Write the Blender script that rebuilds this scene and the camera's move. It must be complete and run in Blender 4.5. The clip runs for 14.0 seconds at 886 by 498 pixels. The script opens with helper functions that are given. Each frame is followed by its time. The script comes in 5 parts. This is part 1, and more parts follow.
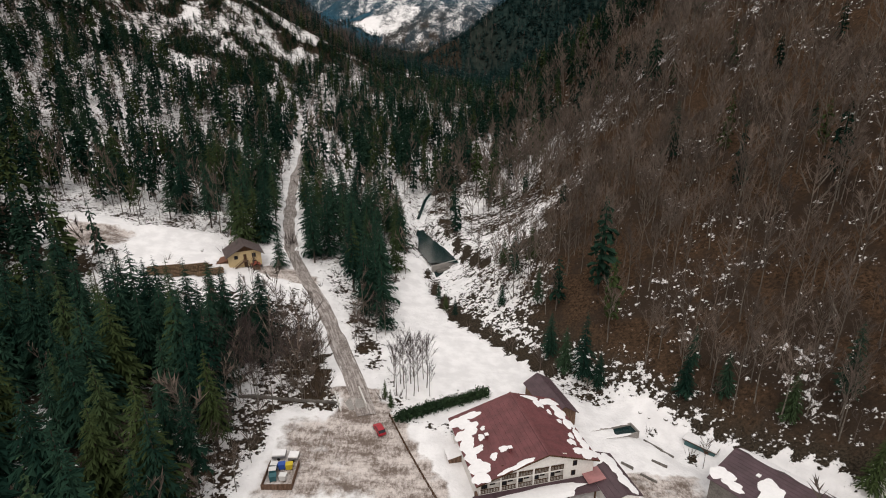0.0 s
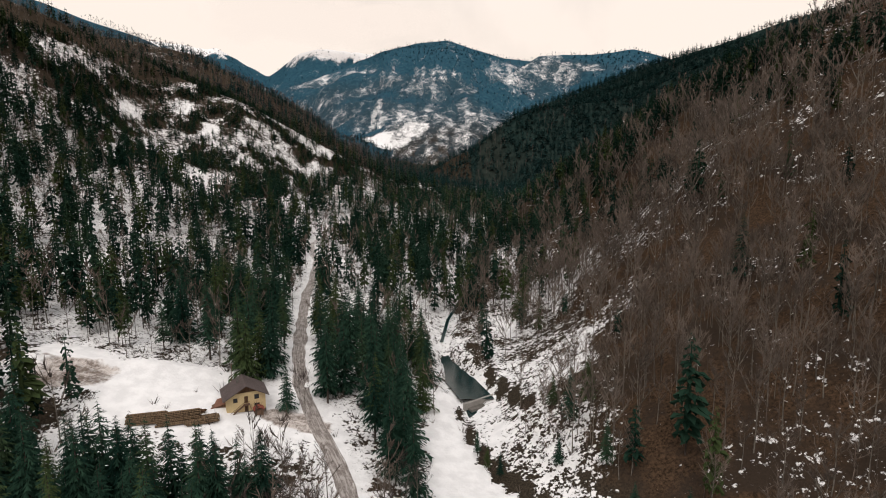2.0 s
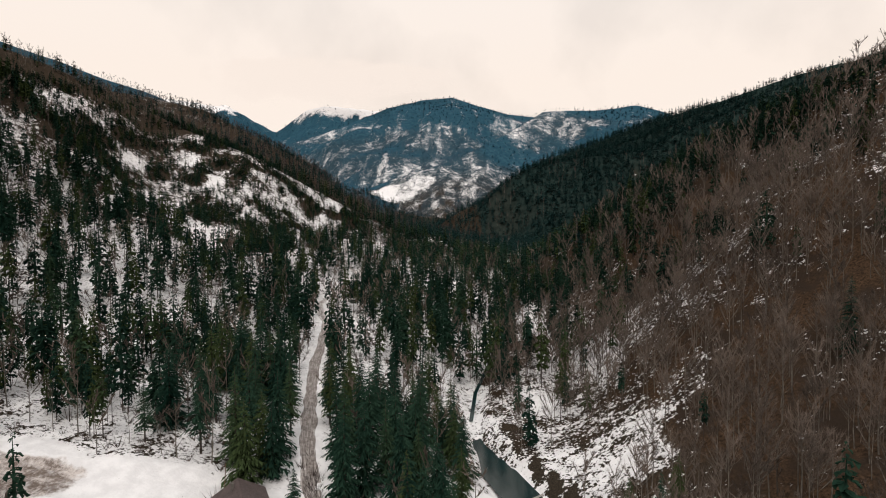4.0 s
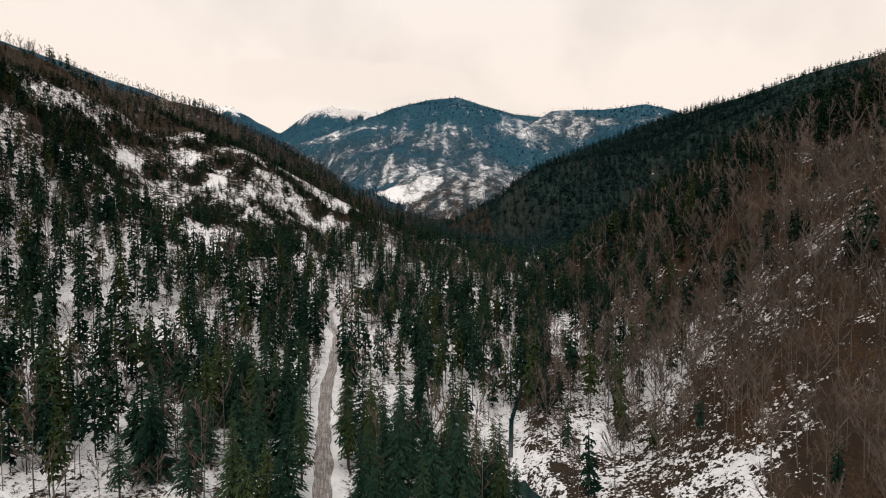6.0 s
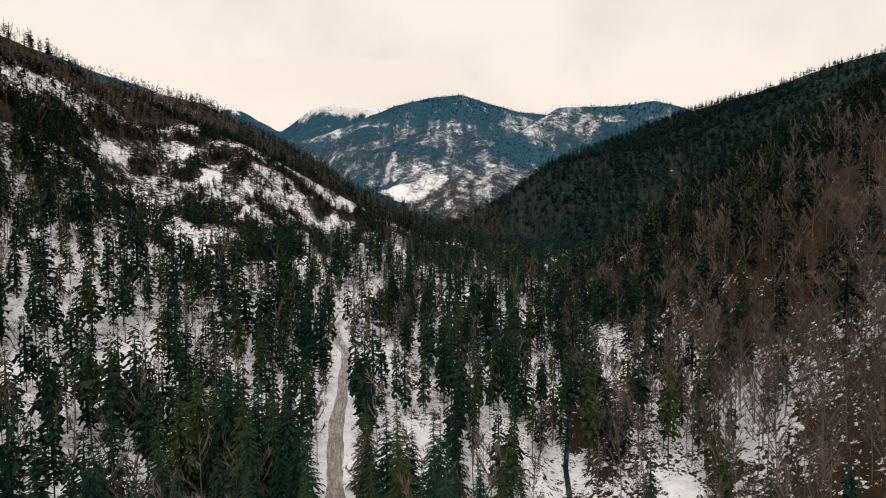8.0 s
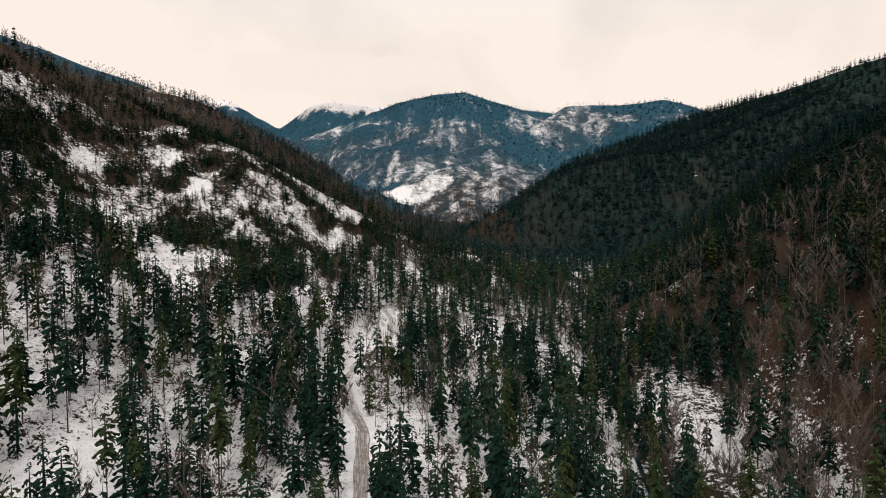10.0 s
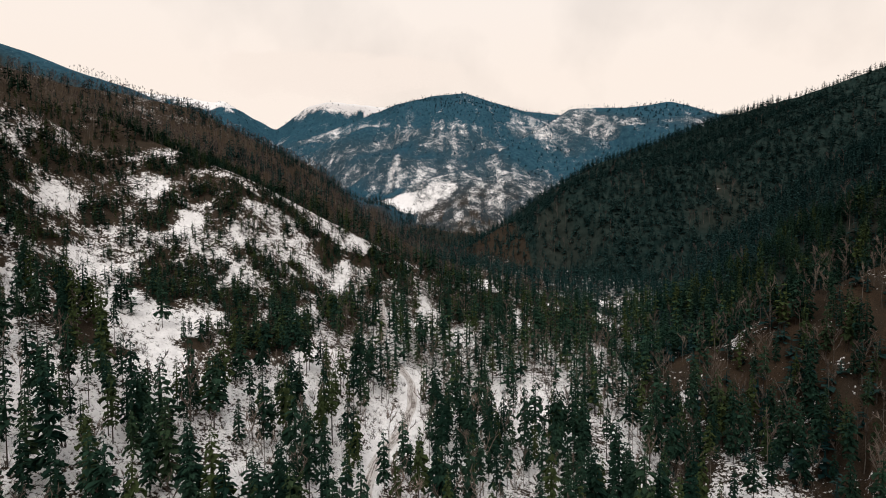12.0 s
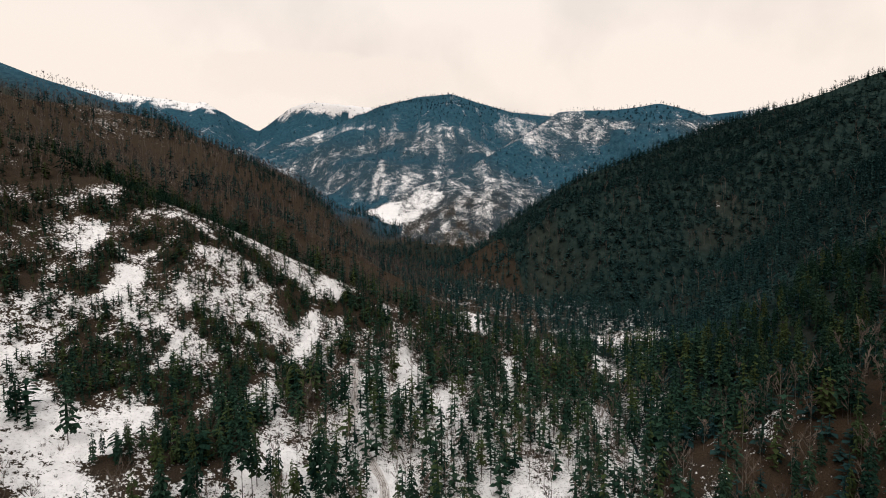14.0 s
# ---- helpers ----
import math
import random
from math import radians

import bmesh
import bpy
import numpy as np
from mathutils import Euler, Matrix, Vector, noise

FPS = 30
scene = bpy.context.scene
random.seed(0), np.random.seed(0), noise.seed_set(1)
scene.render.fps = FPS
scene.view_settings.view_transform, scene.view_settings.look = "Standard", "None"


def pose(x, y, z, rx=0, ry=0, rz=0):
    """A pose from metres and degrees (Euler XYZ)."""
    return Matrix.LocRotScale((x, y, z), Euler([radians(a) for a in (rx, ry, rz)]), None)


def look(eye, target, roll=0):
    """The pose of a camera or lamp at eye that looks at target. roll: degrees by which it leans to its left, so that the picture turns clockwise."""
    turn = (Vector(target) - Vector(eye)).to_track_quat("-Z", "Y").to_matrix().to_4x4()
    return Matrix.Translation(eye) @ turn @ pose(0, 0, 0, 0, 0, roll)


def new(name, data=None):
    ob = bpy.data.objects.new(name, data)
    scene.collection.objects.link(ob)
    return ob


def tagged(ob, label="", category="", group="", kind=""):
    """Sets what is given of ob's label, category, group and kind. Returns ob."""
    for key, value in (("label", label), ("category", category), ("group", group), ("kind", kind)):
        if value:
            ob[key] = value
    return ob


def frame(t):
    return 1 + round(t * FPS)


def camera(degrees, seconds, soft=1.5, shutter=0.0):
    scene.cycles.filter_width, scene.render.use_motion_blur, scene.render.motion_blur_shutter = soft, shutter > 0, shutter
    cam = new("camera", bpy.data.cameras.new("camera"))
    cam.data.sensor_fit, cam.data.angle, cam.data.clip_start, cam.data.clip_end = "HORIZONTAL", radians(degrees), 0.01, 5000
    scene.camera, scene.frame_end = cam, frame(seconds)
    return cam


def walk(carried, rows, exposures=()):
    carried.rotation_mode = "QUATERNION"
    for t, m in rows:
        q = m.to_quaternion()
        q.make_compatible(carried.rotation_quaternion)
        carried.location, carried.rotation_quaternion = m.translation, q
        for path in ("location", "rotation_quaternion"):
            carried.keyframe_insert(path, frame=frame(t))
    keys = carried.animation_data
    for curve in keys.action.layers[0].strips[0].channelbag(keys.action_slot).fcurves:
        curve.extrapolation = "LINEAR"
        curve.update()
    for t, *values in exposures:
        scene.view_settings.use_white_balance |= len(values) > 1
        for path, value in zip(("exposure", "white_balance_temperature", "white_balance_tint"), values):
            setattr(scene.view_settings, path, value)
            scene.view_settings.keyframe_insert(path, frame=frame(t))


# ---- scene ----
cam = camera(79.2, 14.0, soft=1.0)
METRES, EYE, TILT, LEAN, TURN = 300.0, 77.0, -19.2, 0.0, 0.0
ROWS = [
    (0.0, 0.0, 0.0, 0.0, 0.0, 0.0, -0.0),
    (0.5, -0.0081, 0.0198, 0.0077, 0.2, 2.81, 0.02),
    (1.0, -0.0158, 0.0397, 0.0152, 0.36, 5.6, 0.09),
    (1.5, -0.0238, 0.061, 0.0236, 0.51, 8.47, 0.14),
    (2.0, -0.0322, 0.0828, 0.0322, 0.58, 11.19, 0.15),
    (2.5, -0.0409, 0.1056, 0.0408, 0.69, 13.98, 0.07),
    (3.0, -0.0511, 0.1282, 0.0488, 0.71, 16.34, 0.06),
    (5.5, -0.0961, 0.242, 0.0911, 1.12, 16.94, 0.05),
    (6.0, -0.106, 0.2682, 0.1005, 1.21, 16.94, 0.05),
    (6.5, -0.1156, 0.2957, 0.1102, 1.21, 16.91, 0.06),
    (7.0, -0.1255, 0.3255, 0.1205, 1.22, 16.92, 0.1),
    (7.5, -0.1356, 0.3574, 0.1314, 1.27, 16.91, 0.09),
    (10.0, -0.2004, 0.5366, 0.2487, 1.05, 16.56, -0.2),
    (10.5, -0.2142, 0.5657, 0.282, 0.91, 16.45, -0.24),
    (11.0, -0.2275, 0.5936, 0.3143, 0.82, 16.39, -0.09),
    (11.5, -0.2401, 0.6196, 0.3462, 0.82, 16.37, -0.01),
    (12.0, -0.2528, 0.643, 0.378, 0.83, 16.31, 0.1),
    (12.5, -0.2655, 0.6658, 0.4147, 0.79, 16.27, 0.37),
    (13.0, -0.2673, 0.6903, 0.4514, 0.32, 16.26, 0.72),
    (13.5, -0.255, 0.7201, 0.4891, 0.06, 16.13, 0.99),
    (14.0, -0.2378, 0.7561, 0.5291, -0.18, 15.92, 0.98),
]
walk(cam, [(t, pose(0, 0, EYE, TILT, LEAN, TURN) @ pose(METRES * x, METRES * y, METRES * z, 90 + pitch, roll, yaw)) for t, x, y, z, yaw, pitch, roll in ROWS],
     exposures=[(0, 0.0), (0.5, 0.1), (1.0, 0.1), (1.5, 0.1), (2.0, 0.05), (3.0, 0.0), (14.0, 0.0)])


# ---- light ----
world = bpy.data.worlds.new("overcast_sky")
scene.world = world
world.use_nodes = True
wn, wl = world.node_tree.nodes, world.node_tree.links
wn.clear()
w_out = wn.new("ShaderNodeOutputWorld")
w_sky = wn.new("ShaderNodeTexSky")
w_sky.sky_type, w_sky.sun_disc = "NISHITA", False
w_sky.sun_elevation, w_sky.sun_rotation = radians(48), radians(200)
w_sky.dust_density, w_sky.air_density = 4.0, 1.0
w_clear = wn.new("ShaderNodeBackground")
w_clear.inputs["Strength"].default_value = 0.05
w_cloud = wn.new("ShaderNodeBackground")
w_noise = wn.new("ShaderNodeTexNoise")
w_noise.inputs["Scale"].default_value, w_noise.inputs["Detail"].default_value = 3.4, 6.0
w_ramp = wn.new("ShaderNodeValToRGB")
w_ramp.color_ramp.elements[0].position, w_ramp.color_ramp.elements[0].color = 0.36, (0.86, 0.755, 0.675, 1)
w_ramp.color_ramp.elements[1].position, w_ramp.color_ramp.elements[1].color = 0.52, (1.0, 0.875, 0.78, 1)
w_cloud.inputs["Strength"].default_value = 1.06
w_add = wn.new("ShaderNodeMixShader")
w_add.inputs[0].default_value = 0.92
wl.new(w_sky.outputs[0], w_clear.inputs[0])
wl.new(w_noise.outputs[0], w_ramp.inputs[0])
w_co = wn.new("ShaderNodeTexCoord")
w_sep = wn.new("ShaderNodeSeparateXYZ")
w_up = wn.new("ShaderNodeMapRange")
w_up.inputs["From Min"].default_value, w_up.inputs["From Max"].default_value = 0.25, 0.8
w_mix = wn.new("ShaderNodeMix")
w_mix.data_type = "RGBA"
w_mix.inputs[7].default_value = (0.96, 0.93, 0.91, 1)
wl.new(w_co.outputs["Generated"], w_sep.inputs[0])
wl.new(w_sep.outputs["Z"], w_up.inputs["Value"])
wl.new(w_up.outputs[0], w_mix.inputs[0])
wl.new(w_ramp.outputs[0], w_mix.inputs[6])
wl.new(w_mix.outputs[2], w_cloud.inputs[0])
wl.new(w_clear.outputs[0], w_add.inputs[1])
wl.new(w_cloud.outputs[0], w_add.inputs[2])
wl.new(w_add.outputs[0], w_out.inputs[0])
sun = new("sun", bpy.data.lights.new("sun", "SUN"))
sun.data.energy, sun.data.angle, sun.data.color = 1.0, radians(25), (1.0, 0.93, 0.86)
sun.matrix_world = look((0, 0, 900), (60, 330, 480))

# ---- materials ----


class Mat:
    """A node material, with short calls for the nodes that are used most."""

    def __init__(self, name, rough=0.9, metal=0.0):
        self.mat = bpy.data.materials.new(name)
        self.mat.use_nodes = True
        self.n, self.l = self.mat.node_tree.nodes, self.mat.node_tree.links
        self.bsdf = self.n["Principled BSDF"]
        self.bsdf.inputs["Roughness"].default_value = rough
        self.bsdf.inputs["Metallic"].default_value = metal
        self.bsdf.inputs["Specular IOR Level"].default_value = 0.0 if rough > 0.75 else 0.35

    def node(self, kind, **inputs):
        nd = self.n.new(kind)
        for key, value in inputs.items():
            self.put(nd.inputs[key.replace("_", " ")], value)
        return nd

    def put(self, socket, value):
        if isinstance(value, bpy.types.NodeSocket):
            self.l.new(value, socket)
        elif isinstance(value, tuple) and len(value) == 3 and socket.type == "RGBA":
            socket.default_value = (*value, 1)
        else:
            socket.default_value = value

    def place(self):
        return self.node("ShaderNodeNewGeometry").outputs["Position"]

    def noise(self, scale, detail=4.0, rough=0.55, stretch=None, vector=None):
        vec = vector or self.place()
        if stretch:
            m = self.node("ShaderNodeMapping", Vector=vec)
            m.inputs["Scale"].default_value = stretch
            vec = m.outputs[0]
        return self.node("ShaderNodeTexNoise", Vector=vec, Scale=scale, Detail=detail, Roughness=rough).outputs[0]

    def ramp(self, value, a, b, lo=0.0, hi=1.0):
        nd = self.node("ShaderNodeMapRange", Value=value)
        nd.interpolation_type = "SMOOTHSTEP"
        for key, v in zip(("From Min", "From Max", "To Min", "To Max"), (a, b, lo, hi)):
            self.put(nd.inputs[key], v)
        return nd.outputs[0]

    def math(self, op, a, b=0.0):
        nd = self.node("ShaderNodeMath")
        nd.operation = op
        self.put(nd.inputs[0], a)
        self.put(nd.inputs[1], b)
        return nd.outputs[0]

    def mix(self, factor, a, b):
        nd = self.node("ShaderNodeMix")
        nd.data_type = "RGBA"
        for socket, value in zip((nd.inputs[0], nd.inputs[6], nd.inputs[7]), (factor, a, b)):
            self.put(socket, value)
        return nd.outputs[2]

    def attr(self, name):
        nd = self.node("ShaderNodeAttribute")
        nd.attribute_name = name
        return nd.outputs["Fac"]

    def colour(self, value):
        self.put(self.bsdf.inputs["Base Color"], value)
        return self

    def rough(self, value):
        self.put(self.bsdf.inputs["Roughness"], value)
        return self

    def bump(self, height, distance, strength=1.0):
        b = self.node("ShaderNodeBump", Height=height, Distance=distance, Strength=strength)
        self.l.new(b.outputs[0], self.bsdf.inputs["Normal"])
        return self


def plain(name, colour, rough=0.8, metal=0.0, grain=6.0, depth=0.35, relief=0.01):
    """A surface with grain and stains at two scales."""
    m = Mat(name, rough, metal)
    n = m.math("ADD", m.math("MULTIPLY", m.noise(grain), 0.6), m.math("MULTIPLY", m.noise(grain * 0.13, 3), 0.5))
    dark = tuple(c * (1 - depth) for c in colour)
    m.colour(m.mix(m.ramp(n, 0.3, 0.75), dark, colour))
    if relief:
        m.bump(m.noise(grain * 3), relief)
    return m.mat


SNOW, SNOW_GREY = (0.92, 0.91, 0.92), (0.80, 0.79, 0.80)


def ground_material():
    """Snow over fallen leaves, earth and mossy forest floor, far ground tinted haze blue; the sheet's own values say
    how much of each.
    """
    m = Mat("snowy_ground", 0.85)
    cover, leaf, mud, moss_haze = m.attr("snow"), m.attr("leaf"), m.attr("mud"), m.attr("wood")
    broken = m.math("ADD", m.math("ADD", m.math("MULTIPLY", m.noise(0.11, 5, 0.6), 0.22), m.math("MULTIPLY", m.noise(0.42, 4, 0.6), 0.38)),
                    m.math("MULTIPLY", m.noise(1.1, 4, 0.6), 0.40))
    broken = m.math("ADD", m.math("MULTIPLY", broken, 0.78), m.math("MULTIPLY", m.noise(0.035, 4, 0.65), 0.22))
    edge = m.math("ADD", m.math("MULTIPLY", cover, -0.36), 0.68)
    snow = m.ramp(m.math("SUBTRACT", broken, edge), -0.012, 0.014)
    fine = m.noise(2.2, 6, 0.7)
    earth = m.mix(m.ramp(fine, 0.3, 0.7), (0.014, 0.012, 0.009), (0.070, 0.056, 0.042))
    leaves = m.mix(m.ramp(m.noise(1.3, 6, 0.75), 0.32, 0.68), (0.018, 0.013, 0.009), (0.108, 0.067, 0.042))
    leaves = m.mix(m.ramp(m.noise(0.07, 5, 0.65), 0.42, 0.60), leaves, m.mix(fine, (0.016, 0.013, 0.010), (0.070, 0.050, 0.038)))
    soil = m.mix(leaf, earth, leaves)
    # Ground of the far mountains, with haze blue painted into it.
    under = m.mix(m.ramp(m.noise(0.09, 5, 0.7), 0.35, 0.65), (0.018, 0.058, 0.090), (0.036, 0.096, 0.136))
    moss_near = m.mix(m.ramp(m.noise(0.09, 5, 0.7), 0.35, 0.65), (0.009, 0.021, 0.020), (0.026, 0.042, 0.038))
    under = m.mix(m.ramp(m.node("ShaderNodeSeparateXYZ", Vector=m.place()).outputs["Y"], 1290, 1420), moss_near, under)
    soil = m.mix(moss_haze, soil, under)
    muddy = m.mix(m.ramp(m.math("ADD", m.math("MULTIPLY", m.noise(1.3, 9, 0.8, (1.2, 0.6, 1.0)), 0.5), m.math("MULTIPLY", m.noise(0.16, 5, 0.65, (0.7, 1.6, 1.0)), 0.5)), 0.42, 0.60), (0.17, 0.135, 0.115), (0.66, 0.60, 0.57))
    white = m.mix(m.ramp(m.noise(0.25, 5), 0.35, 0.65), SNOW_GREY, SNOW)
    specks = m.math("MULTIPLY", m.ramp(m.noise(0.9, 6, 0.75), 0.545, 0.595), m.attr("litter"))
    white = m.mix(m.math("MULTIPLY", specks, 0.85), white, (0.05, 0.038, 0.028))
    col = m.mix(snow, soil, white)
    m.colour(m.mix(m.ramp(m.math("ADD", mud, m.math("MULTIPLY", m.noise(0.5, 4), 0.5)), 0.62, 0.86), col, muddy))
    m.bump(m.math("ADD", m.math("MULTIPLY", snow, 0.5), m.noise(1.4, 5)), 0.22)
    return m.mat


def needles_material(name, deep, light, olive=0.0):
    m = Mat(name, 0.8)
    isle = m.node("ShaderNodeNewGeometry").outputs["Random Per Island"]
    tree = m.math("FRACT", m.math("ADD", m.attr("tint"), m.node("ShaderNodeObjectInfo").outputs["Random"]))
    f = m.math("ADD", m.math("MULTIPLY", isle, 0.35), m.math("MULTIPLY", tree, 0.65))
    c = m.mix(m.ramp(f, 0.05, 0.95), deep, light)
    if olive:
        c = m.mix(m.math("MULTIPLY", m.ramp(tree, 0.66, 0.9), olive), c, (0.058, 0.068, 0.016))
    m.colour(m.mix(m.math("MULTIPLY", m.ramp(m.noise(1.6, 3), 0.55, 0.75), 0.4), c, tuple(v * 0.5 for v in deep)))
    return m.mat


def twig_material(name, dark, light):
    m = Mat(name, 0.9)
    isle = m.node("ShaderNodeNewGeometry").outputs["Random Per Island"]
    tree = m.math("FRACT", m.math("ADD", m.attr("tint"), m.node("ShaderNodeObjectInfo").outputs["Random"]))
    f = m.math("ADD", m.math("MULTIPLY", isle, 0.35), m.math("MULTIPLY", tree, 0.65))
    m.colour(m.mix(f, dark, light))
    return m.mat


def bark_material(name, dark, light):
    m = Mat(name, 0.95)
    n = m.noise(3.0, 5, 0.65, (1, 1, 0.25))
    m.colour(m.mix(m.ramp(n, 0.3, 0.7), dark, light))
    m.bump(n, 0.03)
    return m.mat


GROUND = ground_material()
NEEDLES = needles_material("spruce_needles", (0.008, 0.024, 0.018), (0.032, 0.068, 0.044), 0.6)
# Spruce needles again, with the upper valley's haze tinted into their colour.
NEEDLES_HAZE = needles_material("hazed_spruce_needles", (0.009, 0.029, 0.030), (0.030, 0.066, 0.062))
# Mountain haze is put into these bluer, lighter needle colours.
NEEDLES_FAR_HAZE = needles_material("distant_hazed_spruce_needles", (0.014, 0.056, 0.086), (0.032, 0.096, 0.134))
TWIGS = twig_material("bare_twigs", (0.036, 0.031, 0.028), (0.245, 0.195, 0.165))
TWIGS_DARK = twig_material("purple_beech_twigs", (0.032, 0.027, 0.028), (0.112, 0.088, 0.084))
# Far twigs bluish and paler: the haze is in their base colour.
TWIGS_FAR_HAZE = twig_material("distant_hazed_bare_twigs", (0.070, 0.082, 0.112), (0.165, 0.172, 0.205))
BARK = bark_material("spruce_bark", (0.035, 0.028, 0.024), (0.110, 0.090, 0.078))
BEECH_BARK = bark_material("beech_bark", (0.075, 0.066, 0.057), (0.230, 0.205, 0.175))

# ---- lie of the land ----
# crest lines of the ridges and spurs (x, y, z), with the fall to either side
CRESTS = {
    "west": (0.90, [(-620, -400, 330), (-540, 0, 300), (-500, 250, 275), (-440, 450, 245), (-400, 560, 228), (-385, 648, 222), (-345, 655, 204)]),
    "west_spur": (0.58, [(-370, 650, 212), (-335, 650, 196), (-240, 642, 158), (-185, 664, 128), (-150, 672, 110), (-100, 682, 86), (-44, 690, 60)]),
    "west_mid": (0.55, [(-380, 690, 214), (-350, 740, 206), (-265, 800, 168), (-163, 805, 120), (-95, 830, 78)]),
    "east": (0.80, [(500, -400, 300), (415, 0, 262), (376, 180, 260), (338, 280, 258), (337, 430, 214), (355, 540, 222)]),
    "east_upper": (0.66, [(355, 540, 222), (395, 640, 214), (422, 740, 220), (480, 830, 236), (580, 920, 262), (760, 1000, 320)]),
    "east_spur": (0.75, [(335, 280, 255), (255, 335, 196), (190, 400, 146), (137, 470, 106), (100, 490, 83), (66, 500, 54)]),
    "dark_spur": (0.60, [(1100, 1300, 520), (873, 1260, 442), (746, 1250, 408), (618, 1250, 364), (469, 1250, 318), (344, 1250, 280), (219, 1250, 232), (93, 1250, 166), (-9, 1250, 100), (-50, 1245, 74)]),
    "dark_mid": (0.60, [(760, 1130, 375), (560, 1120, 330), (430, 1120, 284), (340, 1120, 248), (220, 1115, 210), (110, 1110, 164), (40, 1110, 122)]),
    "dark_face": (0.80, [(560, 1040, 310), (430, 1030, 264), (320, 1010, 212), (222, 1003, 200), (118, 985, 176), (60, 985, 134), (20, 990, 96)]),
    "west_back": (0.62, [(-950, 800, 420), (-720, 900, 346), (-631, 971, 318), (-596, 1058, 324), (-526, 1157, 322), (-452, 1245, 284), (-367, 1370, 232),
                         (-300, 1410, 186), (-230, 1425, 146), (-170, 1430, 108), (-120, 1425, 74)]),
    "west_far": (0.60, [(-1500, 1250, 680), (-1012, 1400, 502), (-917, 1400, 462), (-800, 1400, 424), (-690, 1450, 370), (-600, 1600, 320)]),
    "meadow_spur": (0.52, [(-218, 1477, 176), (-39, 1641, 268), (177, 1781, 384), (308, 1913, 470), (518, 1969, 486), (658, 2030, 516), (760, 2020, 470),
                           (1300, 2100, 430)]),
    "main_peak": (0.50, [(-734, 2540, 455), (-532, 2589, 553), (-322, 2623, 640), (-161, 2637, 682), (-25, 2641, 700), (110, 2638, 655), (270, 2625, 612),
                         (700, 2700, 560)]),
    "snow_peaks": (0.62, [(-2100, 3200, 900), (-1447, 3344, 815), (-1372, 3376, 832), (-1266, 3417, 778), (-1141, 3461, 680), (-1075, 3482, 740),
                          (-939, 3521, 828), (-801, 3554, 860), (-587, 3596, 850), (100, 3700, 800)]),
}
STREAM = [(105, -300, -20), (104, 0, -12), (90, 58, -11), (77, 79, -10.6), (62, 94, -10.2), (51, 107, -9.8), (42, 120, -9.4), (29, 138, -8.4), (12, 160, -6.6), (5, 181, -5.2), (1, 202, -4.3), (0, 209, -3.2), (-5, 224, -2.6),
          (-10, 245, -2.2), (-13, 265, 0), (-10, 290, 4), (0, 330, 9), (10, 400, 13), (25, 500, 23), (42, 600, 30), (66, 690, 34), (88, 750, 37),
          (55, 860, 47), (-10, 980, 55), (-75, 1200, 64), (-105, 1330, 74), (-170, 1500, 120), (-330, 1900, 210), (-500, 2300, 300), (-700, 3000, 420), (-700, 5000, 600)]
CHANNEL = [(5, 226, 0), (9, 214, 0), (12, 203, 0), (16, 190, 0)]
DITCH = [(-6, 200, 0), (-2, 178, 0), (3, 163, 0), (13, 148, 0), (23, 135, 0), (29, 126, 0)]
ROAD = [(4, 60, 0), (-5, 81, 0), (-11, 91, 0), (-17, 101, 0), (-21, 112, 0), (-25.5, 124, 0), (-31, 138, 0), (-38, 155, 0), (-47, 170, 0), (-57, 191, 0), (-65, 216, 0),
        (-71, 242, 0), (-77, 268, 0), (-82, 292, 0), (-87, 330, 0), (-91, 356, 0), (-100, 378, 0), (-106, 398, 0), (-104, 420, 0), (-97, 441, 0), (-94, 465, 0), (-96, 490, 0), (-107, 507, 0),
        (-117, 528, 0), (-118, 552, 0), (-125, 592, 0)]


def hash2(i, j, seed):
    h = np.sin(i * 127.1 + j * 311.7 + seed * 74.7) * 43758.5453
    return h - np.floor(h)


def value_noise(x, y, size, seed=0):
    """Smooth noise in -1..1 with the given wavelength."""
    x, y = np.asarray(x) / size, np.asarray(y) / size
    i, j = np.floor(x), np.floor(y)
    u, v = x - i, y - j
    u, v = u * u * (3 - 2 * u), v * v * (3 - 2 * v)
    a, b, c, d = (hash2(i + p, j + q, seed) for p, q in ((0, 0), (1, 0), (0, 1), (1, 1)))
    return 2 * ((a * (1 - u) + b * u) * (1 - v) + (c * (1 - u) + d * u) * v) - 1


def along(line, x, y):
    """Distance to a line of (x, y, z), the height there, and the side (positive: left of its way)."""
    best = np.full(np.shape(x), 1e9)
    high, side = np.zeros(np.shape(x)), np.zeros(np.shape(x))
    for (x0, y0, z0), (x1, y1, z1) in zip(line, line[1:]):
        dx, dy = x1 - x0, y1 - y0
        t = np.clip(((x - x0) * dx + (y - y0) * dy) / (dx * dx + dy * dy), 0, 1)
        d = np.hypot(x - x0 - t * dx, y - y0 - t * dy)
        near = d < best
        best = np.where(near, d, best)
        high = np.where(near, z0 + t * (z1 - z0), high)
        side = np.where(near, np.sign(dx * (y - y0) - dy * (x - x0)), side)
    return best, high, side


def smooth_max(a, b, k):
    h = np.clip(0.5 + 0.5 * (a - b) / k, 0, 1)
    return b * (1 - h) + a * h + k * h * (1 - h)


def step(a, b, x):
    t = np.clip((np.asarray(x, float) - a) / (b - a), 0, 1)
    return t * t * (3 - 2 * t)


